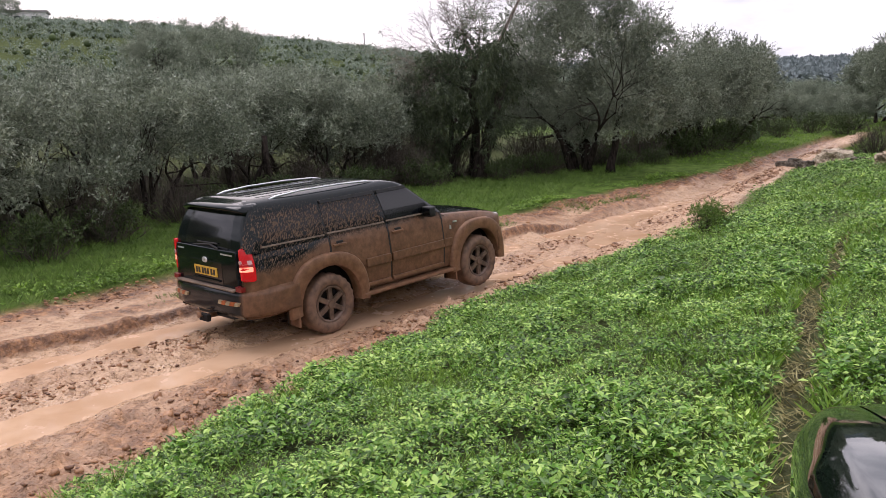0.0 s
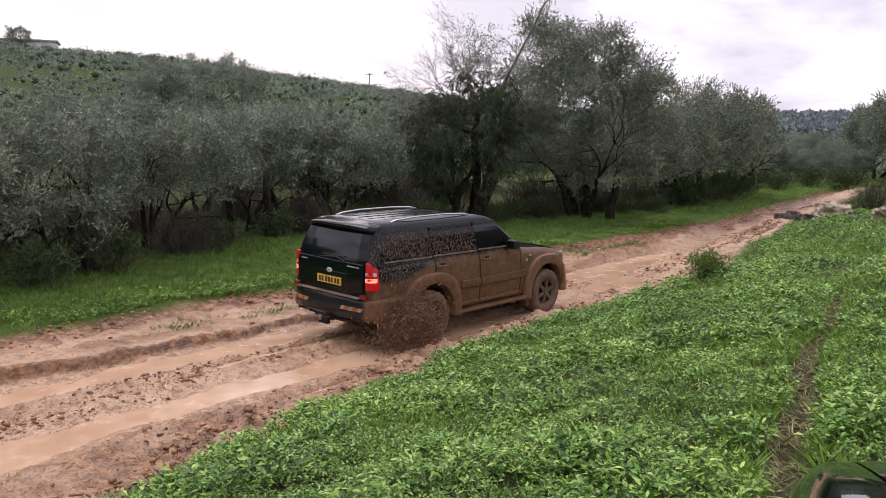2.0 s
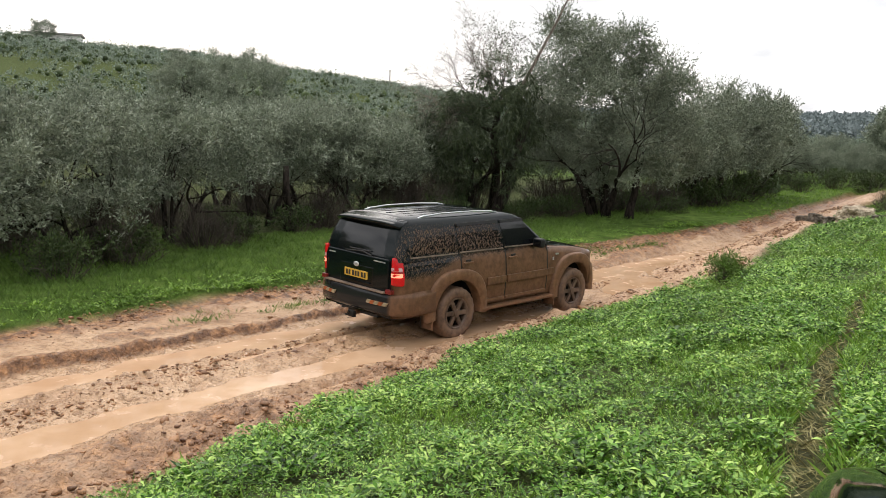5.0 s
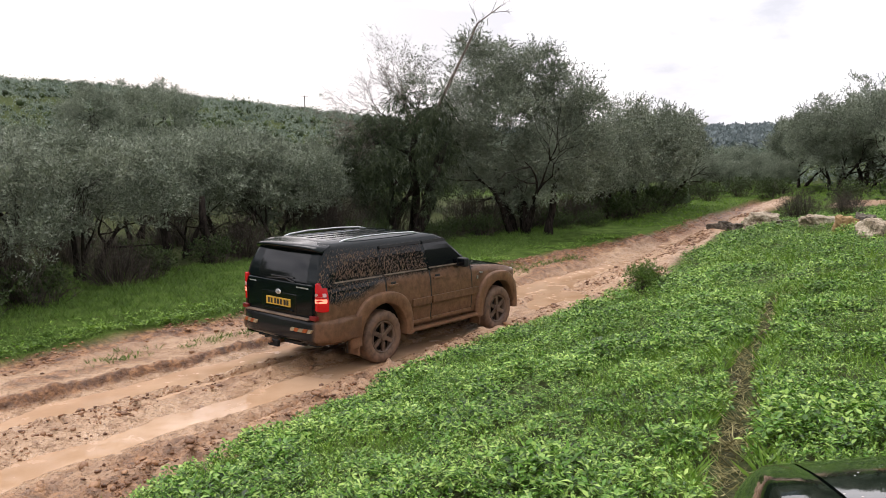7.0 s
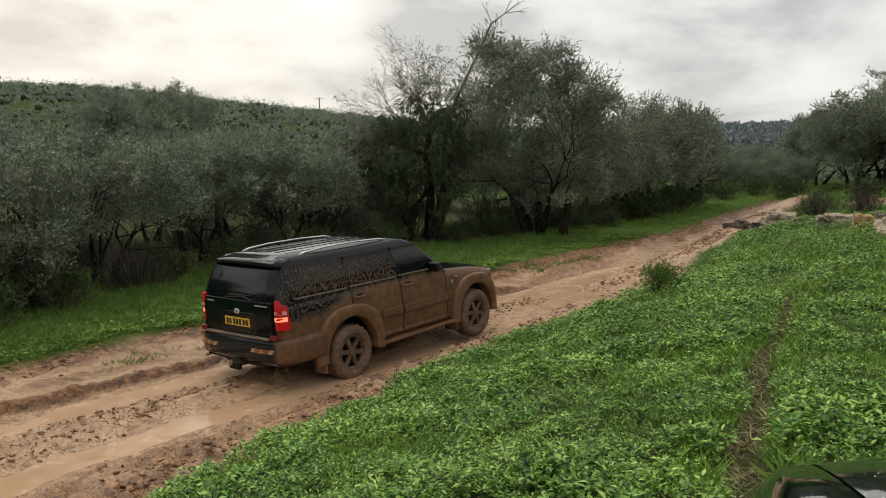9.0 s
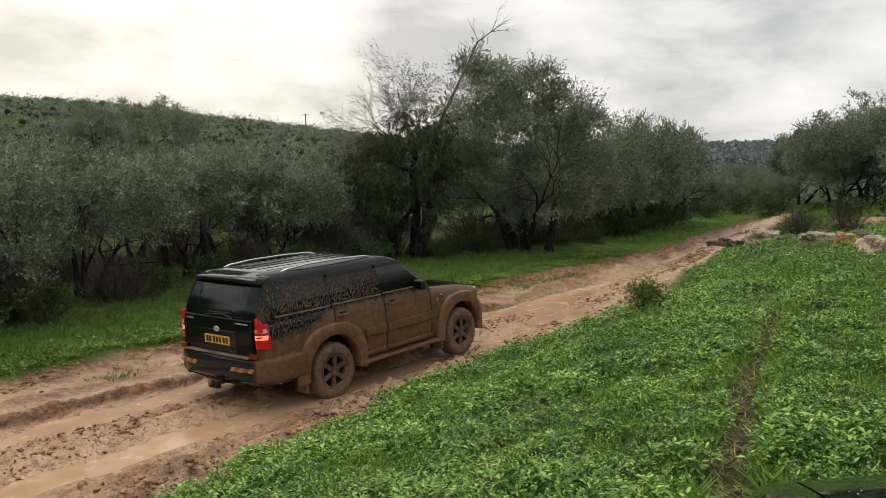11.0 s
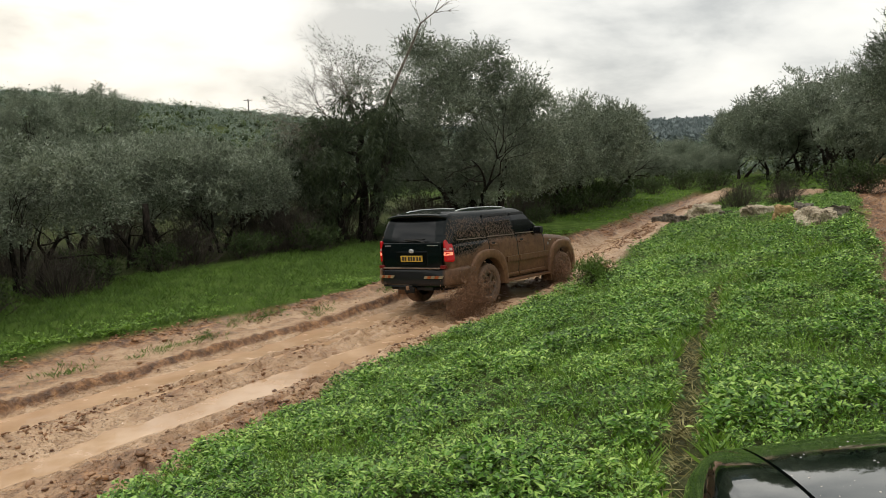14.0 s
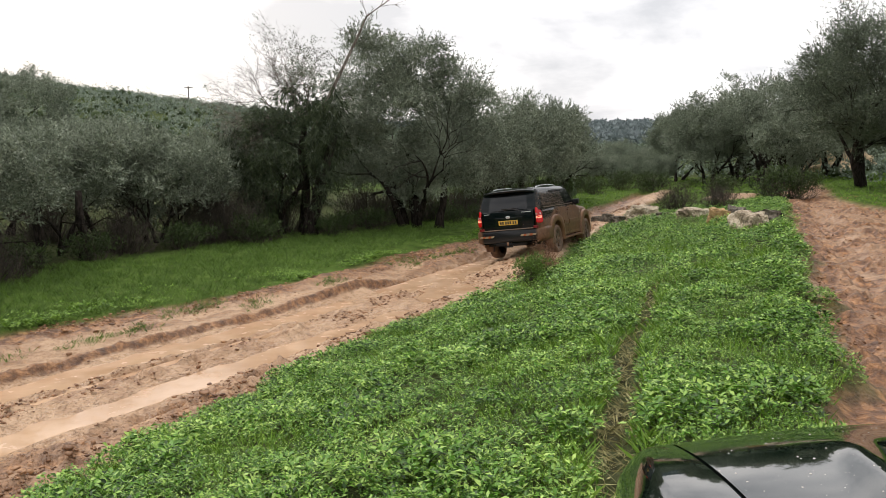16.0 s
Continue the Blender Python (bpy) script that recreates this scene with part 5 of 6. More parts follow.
def wheel(root, x, y, sgn):
    hub = new("wheel")
    hub.parent = root
    hub.matrix_basis = pose(x, y, TYRE)
    prof = ((0.225, -0.10), (0.25, -0.125), (0.31, -0.132), (0.352, -0.118), (0.37, -0.085), (0.37, 0.085), (0.352, 0.118), (0.31, 0.132), (0.25, 0.125), (0.225, 0.10))
    verts, faces, n = [], [], 48
    for i in range(n):
        a = 2 * math.pi * i / n
        for k, (r, w) in enumerate(prof):
            if k in (3, 4, 5, 6):
                r += 0.008 * (1 if (i + (k > 4)) % 2 else -1)
            verts.append((w, r * math.cos(a), r * math.sin(a)))
    m = len(prof)
    for i in range(n):
        for k in range(m):
            a, b = i * m + k, i * m + (k + 1) % m
            c, d = ((i + 1) % n) * m + (k + 1) % m, ((i + 1) % n) * m + k
            faces.append((a, b, c, d))
    link_mesh("tyre", verts, faces, M_TYRE, hub, True, "mud-caked off-road tyre")
    bm = bmesh.new()
    for k in range(6):
        a = 2 * math.pi * k / 6
        b2 = box(-0.02, 0.02, -0.032, 0.032, 0.04, 0.215, 0.008)
        bmesh.ops.transform(b2, matrix=pose(sgn * 0.085, 0, 0) @ pose(0, 0, 0, math.degrees(a), 0, 0), verts=b2.verts)
        tmp = bpy.data.meshes.new("tmp")
        b2.to_mesh(tmp)
        b2.free()
        bm.from_mesh(tmp)
        bpy.data.meshes.remove(tmp)
    cone = bmesh.ops.create_cone(bm, cap_ends=True, segments=18, radius1=0.065, radius2=0.05, depth=0.06)["verts"]
    bmesh.ops.transform(bm, matrix=pose(sgn * 0.095, 0, 0, 0, 90, 0), verts=cone)
    rim = part("rim", bm, M_RIM, hub, "muddy six-spoke alloy rim")
    verts, faces = [], []
    ring = ((0.228, 0.11), (0.205, 0.115), (0.2, 0.06), (0.2, -0.09))
    for i in range(32):
        a = 2 * math.pi * i / 32
        verts += [(sgn * w, r * math.cos(a), r * math.sin(a)) for r, w in ring]
    for i in range(32):
        for k in range(3):
            faces.append((i * 4 + k, i * 4 + k + 1, ((i + 1) % 32) * 4 + k + 1, ((i + 1) % 32) * 4 + k))
    link_mesh("rim_ring", verts, faces, M_RIM, rim, True)
    disc = bmesh.new()
    made = bmesh.ops.create_cone(disc, cap_ends=True, segments=24, radius1=0.2, radius2=0.2, depth=0.02)["verts"]
    bmesh.ops.transform(disc, matrix=pose(sgn * 0.01, 0, 0, 0, 90, 0), verts=made)
    part("brake_disc", disc, M_UNDER, rim)
    return hub


def suv():
    root = new("off_road_car")
    lower_body(root)
    cabin(root)
    side_pane(root, ((-0.86, 1.275), (0.02, 1.26), (0.0, 1.605), (-0.7, 1.595)), M_PANE, "quarter_window", label="tinted rear side window spattered with mud")
    side_pane(root, ((0.07, 1.26), (0.97, 1.25), (0.9, 1.62), (0.05, 1.615)), M_PANE, "rear_door_window", label="tinted rear door window spattered with mud")
    side_pane(root, ((1.05, 1.25), (1.9, 1.245), (1.5, 1.61), (0.98, 1.62)), M_GLASS, "front_door_window")
    for y0, y1 in ((0.06, 0.92), (0.98, 1.48)):
        side_pane(root, ((y0, 1.6), (y1 + 0.02, 1.605), (y1, 1.645), (y0, 1.64)), M_BLACK, "wind_deflector", 0.025)
    # chrome-like strip under the windows
    for y0, y1 in ((-0.88, 0.02), (0.06, 0.99), (1.03, 1.92)):
        side_pane(root, ((y0, 1.228), (y1, 1.218), (y1, 1.236), (y0, 1.246)), M_TRIM, "window_trim", 0.014)
    rear_pane(root)
    for x in (-0.4, -0.2, 0.0, 0.2, 0.4):
        part("roof_rib", box(x - 0.018, x + 0.018, -0.62, 0.95, 1.735, 1.758 - 0.012 * abs(x), 0.006), M_PAINT, root)
    for sgn in (1, -1):
        for y in (0.075, 1.035, 2.035):
            w, zs = body_half(y), np.linspace(0.9 if y < 0.5 else 0.47, 1.2, 9)
            verts = []
            for z in zs:
                x = float(np.interp(z, (0.42, 0.62, 0.84, 0.95, 1.11, 1.19), (w - 0.03, w - 0.005, w, w - 0.01, w - 0.028, w - 0.055)))
                verts += [(sgn * (x + k), y + e, z) for k, e in ((0.004, -0.011), (0.004, 0.011), (-0.02, 0.011), (-0.02, -0.011))]
            faces = [(4 * i + k, 4 * i + (k + 1) % 4, 4 * i + 4 + (k + 1) % 4, 4 * i + 4 + k) for i in range(8) for k in range(4)]
            link_mesh("door_gap", verts, faces, M_BLACK, root)
    # doors stand a hair proud of the body
    for sgn in (1, -1):
        for y0, y1, hy in ((0.09, 1.02, 0.22), (1.05, 2.02, 1.2)):
            verts, faces, nu, nv = [], [], 14, 8
            for j in range(nv + 1):
                for i in range(nu + 1):
                    y = y0 + (y1 - y0) * i / nu
                    low = 0.46
                    if y < 0.62:
                        low = max(low, 0.4 + math.sqrt(max(0.62 ** 2 - y ** 2, 0)))
                    z = low + (1.185 - low) * j / nv
                    w = body_half(y)
                    x = float(np.interp(z, (0.42, 0.62, 0.84, 0.95, 1.11, 1.19), (w - 0.03, w - 0.005, w, w - 0.01, w - 0.028, w - 0.055))) + 0.007
                    verts.append((sgn * x, y, z))
            for j in range(nv):
                for i in range(nu):
                    a = j * (nu + 1) + i
                    q = (a, a + 1, a + nu + 2, a + nu + 1)
                    faces.append(q if sgn > 0 else q[::-1])
            door = link_mesh("door", verts, faces, M_PAINT, root, True, "mud-caked side door")
            mod = door.modifiers.new("thick", "SOLIDIFY")
            mod.thickness, mod.offset = 0.012, -1
            door.modifiers.new("crisp", "EDGE_SPLIT").split_angle = radians(40)
            w = body_half(hy)
            hx0, hx1 = sorted((sgn * (w - 0.05), sgn * (w + 0.012)))
            part("handle", box(hx0, hx1, hy - 0.11, hy + 0.09, 1.065, 1.092, 0.008), M_FLARE, door)
            hx0, hx1 = sorted((sgn * (w - 0.06), sgn * (w - 0.018)))
            part("handle_recess", box(hx0, hx1, hy - 0.05, hy + 0.06, 1.08, 1.125, 0.008), M_BLACK, door)
            hx0, hx1 = sorted((sgn * (w - 0.03), sgn * (w + 0.034)))
            part("moulding", box(hx0, hx1, max(y0, 0.6), y1 - 0.004, 0.71, 0.82, 0.01), M_BUMPER, door, "muddy side moulding")
            hx0, hx1 = sorted((sgn * (w - 0.05), sgn * (w + 0.01)))
            part("sill_trim", box(hx0, hx1, max(y0, 0.52), y1 - 0.01, 0.455, 0.5, 0.01), M_FLARE, door)
        hx0, hx1 = sorted((sgn * 0.83, sgn * 0.898))
        part("fender_moulding", box(hx0, hx1, 2.03, 2.2, 0.71, 0.82, 0.01), M_BUMPER, root)
        for yc in (0.0, AXLE):
            flare(root, yc, sgn)
            wheel_well(root, yc, sgn)
        # side step
        hx0, hx1 = sorted((sgn * 0.74, sgn * 0.93))
        part("side_step", box(hx0, hx1, 0.5, 2.2, 0.345, 0.395, 0.02), M_FLARE, root, "mud-covered running board")
        for y in (0.7, 1.9):
            hx0, hx1 = sorted((sgn * 0.55, sgn * 0.8))
            part("step_bracket", box(hx0, hx1, y - 0.02, y + 0.02, 0.36, 0.44), M_UNDER, root)
        # mud flaps
        for yc, t in ((-0.5, 0.42), (AXLE - 0.52, 0.4)):
            hx0, hx1 = sorted((sgn * 0.66, sgn * 0.9))
            part("mud_flap", box(hx0, hx1, yc - 0.015, yc + 0.015, 0.2, t + 0.12, 0.008), M_FLARE, root)
        # door mirror
        hx0, hx1 = sorted((sgn * 0.83, sgn * 1.01))
        mirror = part("door_mirror", box(hx0, hx1, 1.68, 1.79, 1.19, 1.33, 0.035, 3), M_BLACK, root, smooth=True)
        hx0, hx1 = sorted((sgn * 0.86, sgn * 0.99))
        part("mirror_glass", box(hx0, hx1, 1.672, 1.682, 1.215, 1.31), M_GLASS, mirror)
        # roof rail
        v, f = tube([(sgn * 0.57, -0.55, 1.725), (sgn * 0.57, -0.45, 1.75), (sgn * 0.575, -0.1, 1.775), (sgn * 0.575, 0.5, 1.775), (sgn * 0.57, 0.95, 1.755), (sgn * 0.57, 1.1, 1.725)], [0.015, 0.015, 0.012, 0.012, 0.015, 0.015], 8)
        link_mesh("roof_rail", v, f, M_CHROME, root, True, "bright metal roof rail")
        # tail lamp
        hx0, hx1 = sorted((sgn * 0.7, sgn * 0.85))
        lens = box(hx0, hx1, -1.125, -0.99, 0.87, 1.25, 0.03, 3)
        bmesh.ops.subdivide_edges(lens, edges=lens.edges[:], cuts=2)

        def bend(bm, lift):
            for v in bm.verts:
                v.co.y = max(v.co.y, -1.125 + 0.12 * max((abs(v.co.x) - 0.74) / 0.11, 0) ** 1.5 - lift)
                v.co.x -= sgn * 0.34 * max(v.co.z - 1.05, 0) * (abs(v.co.x) > 0.76)
            return bm
        lamp = part("tail_lamp", bend(lens, 0), M_RED, root, "red tail lamp cluster", smooth=True)
        for name, z0, z1, look_of in (("reverse_lens", 1.07, 1.115, M_CLEAR), ("brake_lens", 0.985, 1.04, M_LIT)):
            hx0, hx1 = sorted((sgn * 0.712, sgn * 0.838))
            band = box(hx0, hx1, -1.133, -1.02, z0, z1, 0.01)
            bmesh.ops.subdivide_edges(band, edges=band.edges[:], cuts=3)
            part(name, bend(band, 0.007), look_of, lamp, "glowing brake lamp" if name == "brake_lens" else "pale reversing lens")
        hx0, hx1 = sorted((sgn * 0.712, sgn * 0.838))
        rib = box(hx0, hx1, -1.131, -1.02, 1.046, 1.064)
        bmesh.ops.subdivide_edges(rib, edges=rib.edges[:], cuts=3)
        part("lamp_rib", bend(rib, 0.004), M_REDDULL, lamp)
        # headlamp
        hx0, hx1 = sorted((sgn * 0.5, sgn * 0.73))
        part("headlamp", box(hx0, hx1, 3.15, 3.41, 0.84, 0.985, 0.05, 3), M_HEADLAMP, root, "clear headlamp", smooth=True)
    # tailgate
    gate = part("tailgate", box(-0.66, 0.66, -1.136, -1.1, 0.72, 1.215, 0.018, 3), M_PAINT, root, "dark glossy tailgate", smooth=True)
    part("plate_recess", box(-0.36, 0.36, -1.141, -1.12, 0.78, 1.06, 0.012), M_GLASS, gate)
    plate = part("number_plate", box(-0.25, 0.25, -1.153, -1.138, 0.875, 0.985, 0.004), M_PLATE, gate, "yellow number plate with dark bars")
    for k in range(7):
        x = -0.19 + k * 0.058 + (0.02 if k > 1 else 0) + (0.02 if k > 4 else 0)
        part("plate_bar", box(x - 0.02, x + 0.018, -1.157, -1.15, 0.895, 0.965), M_INK, plate)
    part("gate_handle", box(-0.3, 0.3, -1.16, -1.13, 0.82, 0.845, 0.008), M_PAINT, gate)
    bm = bmesh.new()
    bmesh.ops.create_uvsphere(bm, u_segments=16, v_segments=8, radius=1)
    bmesh.ops.transform(bm, matrix=pose(0, -1.147, 1.065) @ Matrix.Diagonal((0.06, 0.012, 0.036, 1)), verts=bm.verts)
    part("badge", bm, M_SILVER, gate, "oval silver badge")
    part("name_bar", box(0.36, 0.6, -1.141, -1.13, 1.155, 1.172), M_SILVER, gate)
    part("name_bar", box(-0.62, -0.48, -1.141, -1.13, 1.155, 1.172), M_SILVER, gate)
    part("name_bar", box(0.42, 0.52, -1.141, -1.13, 0.74, 0.755), M_SILVER, gate)
    v, f = tube([(0.3, -1.125, 1.215), (0.1, -1.115, 1.255), (-0.28, -1.115, 1.225)], [0.014, 0.012, 0.008], 6)
    link_mesh("wiper", v, f, M_BLACK, gate)
    v, f = tube([(0.26, -1.105, 1.27), (-0.18, -1.11, 1.268)], [0.01, 0.01], 6)
    link_mesh("wiper_blade", v, f, M_BLACK, gate)
    # spoiler over the rear window
    verts, faces = [], []
    for i in range(13):
        u = 2 * i / 12 - 1
        x, drop = u * 0.655, 0.05 * abs(u) ** 4
        y0 = -1.09 + 0.1 * abs(u) ** 3
        verts += [(x, y0, 1.69 - drop), (x, y0 + 0.02, 1.71 - drop), (x, -0.8, 1.748 - drop * 0.8), (x, -0.85, 1.655 - drop), (x, y0 + 0.05, 1.65 - drop)]
    for i in range(12):
        for k in range(5):
            a, b = i * 5 + k, i * 5 + (k + 1) % 5
            faces.append((a, b, b + 5, a + 5))
    faces += [(0, 4, 3, 2, 1), (60, 61, 62, 63, 64)]
    link_mesh("spoiler", verts, faces, M_PAINT, root, True, "dark roof spoiler")
    # rear bumper
    verts, faces = [], []
    line = [(-0.93, -0.48), (-0.92, -0.88), (-0.87, -1.03), (-0.76, -1.14), (-0.5, -1.19), (0, -1.21), (0.5, -1.19), (0.76, -1.14), (0.87, -1.03), (0.92, -0.88), (0.93, -0.48)]
    for x, y in line:
        ix, iy = x * 0.92, -0.5 + (y + 0.5) * 0.86
        verts += [(ix, iy, 0.44), (x * 0.985, y + 0.01, 0.46), (x, y, 0.5), (x, y, 0.56), (x, y, 0.7), (x * 0.99, y + 0.01, 0.735), (x * 0.97, y + 0.03, 0.75), (ix * 0.96, iy + 0.04, 0.80), (ix * 0.9, iy + 0.08, 0.80)]
    for i in range(len(line) - 1):
        for k in range(8):
            a = i * 9 + k
            faces.append((a, a + 9, a + 10, a + 1))
    bumper = link_mesh("rear_bumper", verts, faces, M_BUMPER, root, True, "dark plastic rear bumper with muddy corners")
    mod = bumper.modifiers.new("thick", "SOLIDIFY")
    mod.thickness = 0.02
    for x0 in (-0.76, 0.32):
        for k in range(5):
            a = x0 + k * 0.076
            bm = box(a, a + 0.068, -1.222, -1.19, 0.585, 0.632)
            for v in bm.verts:
                v.co.x += (v.co.z - 0.61) * 0.6
                v.co.y += 0.045 * max(abs(v.co.x) - 0.45, 0) / 0.3 + 0.006
            part("chevron", bm, M_ORANGE if k % 2 else M_PALE, bumper)
    for sgn in (1, -1):
        hx0, hx1 = sorted((sgn * 0.64, sgn * 0.76))
        part("reflector", box(hx0, hx1, -1.165, -1.1, 0.755, 0.815, 0.01), M_REDDULL, bumper)
    # added plate: tan for the mud film and for the ledge's sky highlight
    part("bumper_step", box(-0.64, 0.64, -1.2, -1.12, 0.752, 0.774, 0.008), M_TRIM, root, "mud-filmed bumper step with the ledge highlight in its colour")
    part("tow_bar", box(-0.4, 0.4, -1.08, -1.0, 0.36, 0.44, 0.015), M_BLACK, root)
    v, f = tube([(0, -1.05, 0.38), (0, -1.24, 0.38), (0, -1.3, 0.4), (0, -1.3, 0.46)], [0.035, 0.03, 0.026, 0.03], 8)
    link_mesh("tow_ball", v, f, M_MUD, root, True, "mud-clogged tow hitch")
    part("hitch_plate", box(-0.1, 0.1, -1.26, -1.2, 0.33, 0.42, 0.02), M_UNDER, root)
    # front bumper
    verts, faces = [], []
    line = [(-0.88, 3.2), (-0.83, 3.35), (-0.7, 3.47), (-0.4, 3.54), (0, 3.56), (0.4, 3.54), (0.7, 3.47), (0.83, 3.35), (0.88, 3.2)]
    for x, y in line:
        verts += [(x * 0.9, y - 0.1, 0.4), (x, y, 0.45), (x * 1.005, y, 0.62), (x * 0.99, y - 0.01, 0.76), (x * 0.93, y - 0.05, 0.82), (x * 0.9, y - 0.12, 0.86)]
    for i in range(len(line) - 1):
        for k in range(5):
            a = i * 6 + k
            faces.append((a, a + 1, a + 7, a + 6))
    link_mesh("front_bumper", verts, faces, M_BUMPER, root, True).modifiers.new("thick", "SOLIDIFY").thickness = 0.02
    # small fender badges
    part("fender_badge", box(0.866, 0.876, 2.17, 2.2, 0.94, 0.99), M_SILVER, root)
    part("fender_badge", box(0.85, 0.872, 2.25, 2.32, 1.02, 1.04), M_SILVER, root)
    tagged(root, "dark green off-road car plastered with brown mud", "car")
    wheels = [wheel(root, sgn * 0.765, y, sgn) for sgn in (1, -1) for y in (0.0, AXLE)]
    return root, wheels


CAR, WHEELS = suv()


# ---- front of the parked dark car beside the camera ----
def parked_car():
    root = new("parked_car")

    def half(y):
        """Half the bonnet's width; it narrows towards the nose."""
        return 0.747 - 0.15 * (y - 1.184)

    def level(x, y):
        """Height of the bonnet over the car's feet: domed, falling to the nose and the flanks."""
        q = max(y - 1.15, -0.25)
        z = 1.157 - 0.06 * q - 0.117 * q * q - 0.05 * (abs(x) / 0.72) ** 2 - 0.022 * max((y - 1.74) / 0.12, 0) ** 2 - 0.11 * (y - 1.68)
        crease = 0.36 + 0.34 * (1.58 - y)
        ridge = 0.016 * np.exp(-((abs(x) - crease) / 0.034) ** 2) * ease(1.66, 1.3, y)
        return float(z + ridge)

    def panel(name, nx, ny, shape, label="", material=None, flip=False):
        verts, faces = [], []
        for j in range(ny + 1):
            for i in range(nx + 1):
                verts.append(shape(i / nx, j / ny))
        for j in range(ny):
            for i in range(nx):
                a = j * (nx + 1) + i
                q = (a, a + 1, a + nx + 2, a + nx + 1)
                faces.append(q[::-1] if flip else q)
        ob = link_mesh(name, verts, faces, material or M_HOOD, root, True, label)
        mod = ob.modifiers.new("thick", "SOLIDIFY")
        mod.thickness, mod.offset = 0.012, -1
        ob.modifiers.new("crisp", "EDGE_SPLIT").split_angle = radians(40)
        return ob

    def hood(u, v):
        k = 2 * u - 1
        y = 0.75 + (1.845 + 0.025 * (1 - k * k) - 0.75) * v
        x = k * half(y)
        return (x, y, level(x, y))

    panel("bonnet", 72, 44, hood, "glossy near-black bonnet with rain spots")
    for sgn in (-1, 1):
        def wing(u, v, sgn=sgn):
            # u runs over the shoulder and down the flank
            y = 0.75 + (1.842 - 0.75) * v
            nose = max((y - 1.6) / 0.245, 0)
            shelf = min(max(0.07 + 0.1 * (1.74 - y), 0.05), 0.12) - 0.045 * max((y - 1.7) / 0.145, 0) ** 2
            a, b = min(u / 0.3, 1), max(u - 0.3, 0) / 0.7
            w = half(y) + 0.009 + shelf * a + (0.075 * math.sin(min(b / 0.3, 1) * math.pi / 2)) * (1 - 0.6 * nose ** 2)
            z = level(half(y), y) - 0.006 * a ** 2 - 0.1 * min(b / 0.3, 1) ** 1.3 - 0.55 * max(b - 0.3, 0)
            return (sgn * w, y, z)
        panel("wing", 34, 30, wing, "dark green front wing", flip=sgn < 0)
        # black strip added below the bonnet gap so that the slit looks shaded
        panel("gap_shade_strip", 1, 20, lambda u, v, sgn=sgn: (sgn * (half(0.76 + 1.07 * v) - 0.015 + 0.045 * u), 0.76 + 1.07 * v, level(half(0.76 + 1.07 * v), 0.76 + 1.07 * v) - 0.024), "", M_BLACK, sgn < 0)
        bm = bmesh.new()
        bmesh.ops.create_cone(bm, cap_ends=True, segments=28, radius1=0.36, radius2=0.36, depth=0.24)
        bmesh.ops.bevel(bm, geom=bm.edges[:], offset=0.03, segments=2, affect="EDGES")
        bmesh.ops.transform(bm, matrix=pose(sgn * 0.74, 1.15, 0.36, 0, 90, 0), verts=bm.verts)
        part("tyre", bm, M_TYRE, root)
        hx0, hx1 = sorted((sgn * 0.45, sgn * 0.7))
        part("headlamp", box(hx0, hx1, 1.68, 1.82, 0.7, 0.86, 0.03), M_HEADLAMP, root)
    part("grille", box(-0.42, 0.42, 1.72, 1.83, 0.62, 0.9, 0.02), M_BLACK, root)
    part("bumper", box(-0.8, 0.8, 1.66, 1.92, 0.36, 0.6, 0.06), M_BLACK, root)
    part("engine_bay", box(-0.6, 0.6, 0.76, 1.66, 0.3, 0.92), M_UNDER, root)
    part("cabin", box(-0.88, 0.88, -2.35, 0.74, 0.32, 1.04, 0.06), M_HOOD, root)
    glasshouse = box(-0.8, 0.8, -2.25, 0.72, 1.03, 1.6)
    for v in glasshouse.verts:
        if v.co.z > 1.3:
            v.co.x *= 0.78
            v.co.y = -1.95 if v.co.y < 0 else -0.05
    bmesh.ops.bevel(glasshouse, geom=glasshouse.edges[:], offset=0.05, segments=3, affect="EDGES")
    part("glasshouse", glasshouse, M_GLASS, root, "dark glass all round")
    part("roof", box(-0.63, 0.63, -1.93, -0.08, 1.59, 1.635, 0.02), M_HOOD, root)
    for sgn in (-1, 1):
        bm = bmesh.new()
        bmesh.ops.create_cone(bm, cap_ends=True, segments=28, radius1=0.36, radius2=0.36, depth=0.24)
        bmesh.ops.transform(bm, matrix=pose(sgn * 0.74, -1.5, 0.36, 0, 90, 0), verts=bm.verts)
        part("tyre", bm, M_TYRE, root)
    root.matrix_basis = pose(1.385, 0.014, 1.09, 0, 0, -8)
    tagged(root, "parked near-black car with a glossy wet bonnet", "car")


parked_car()


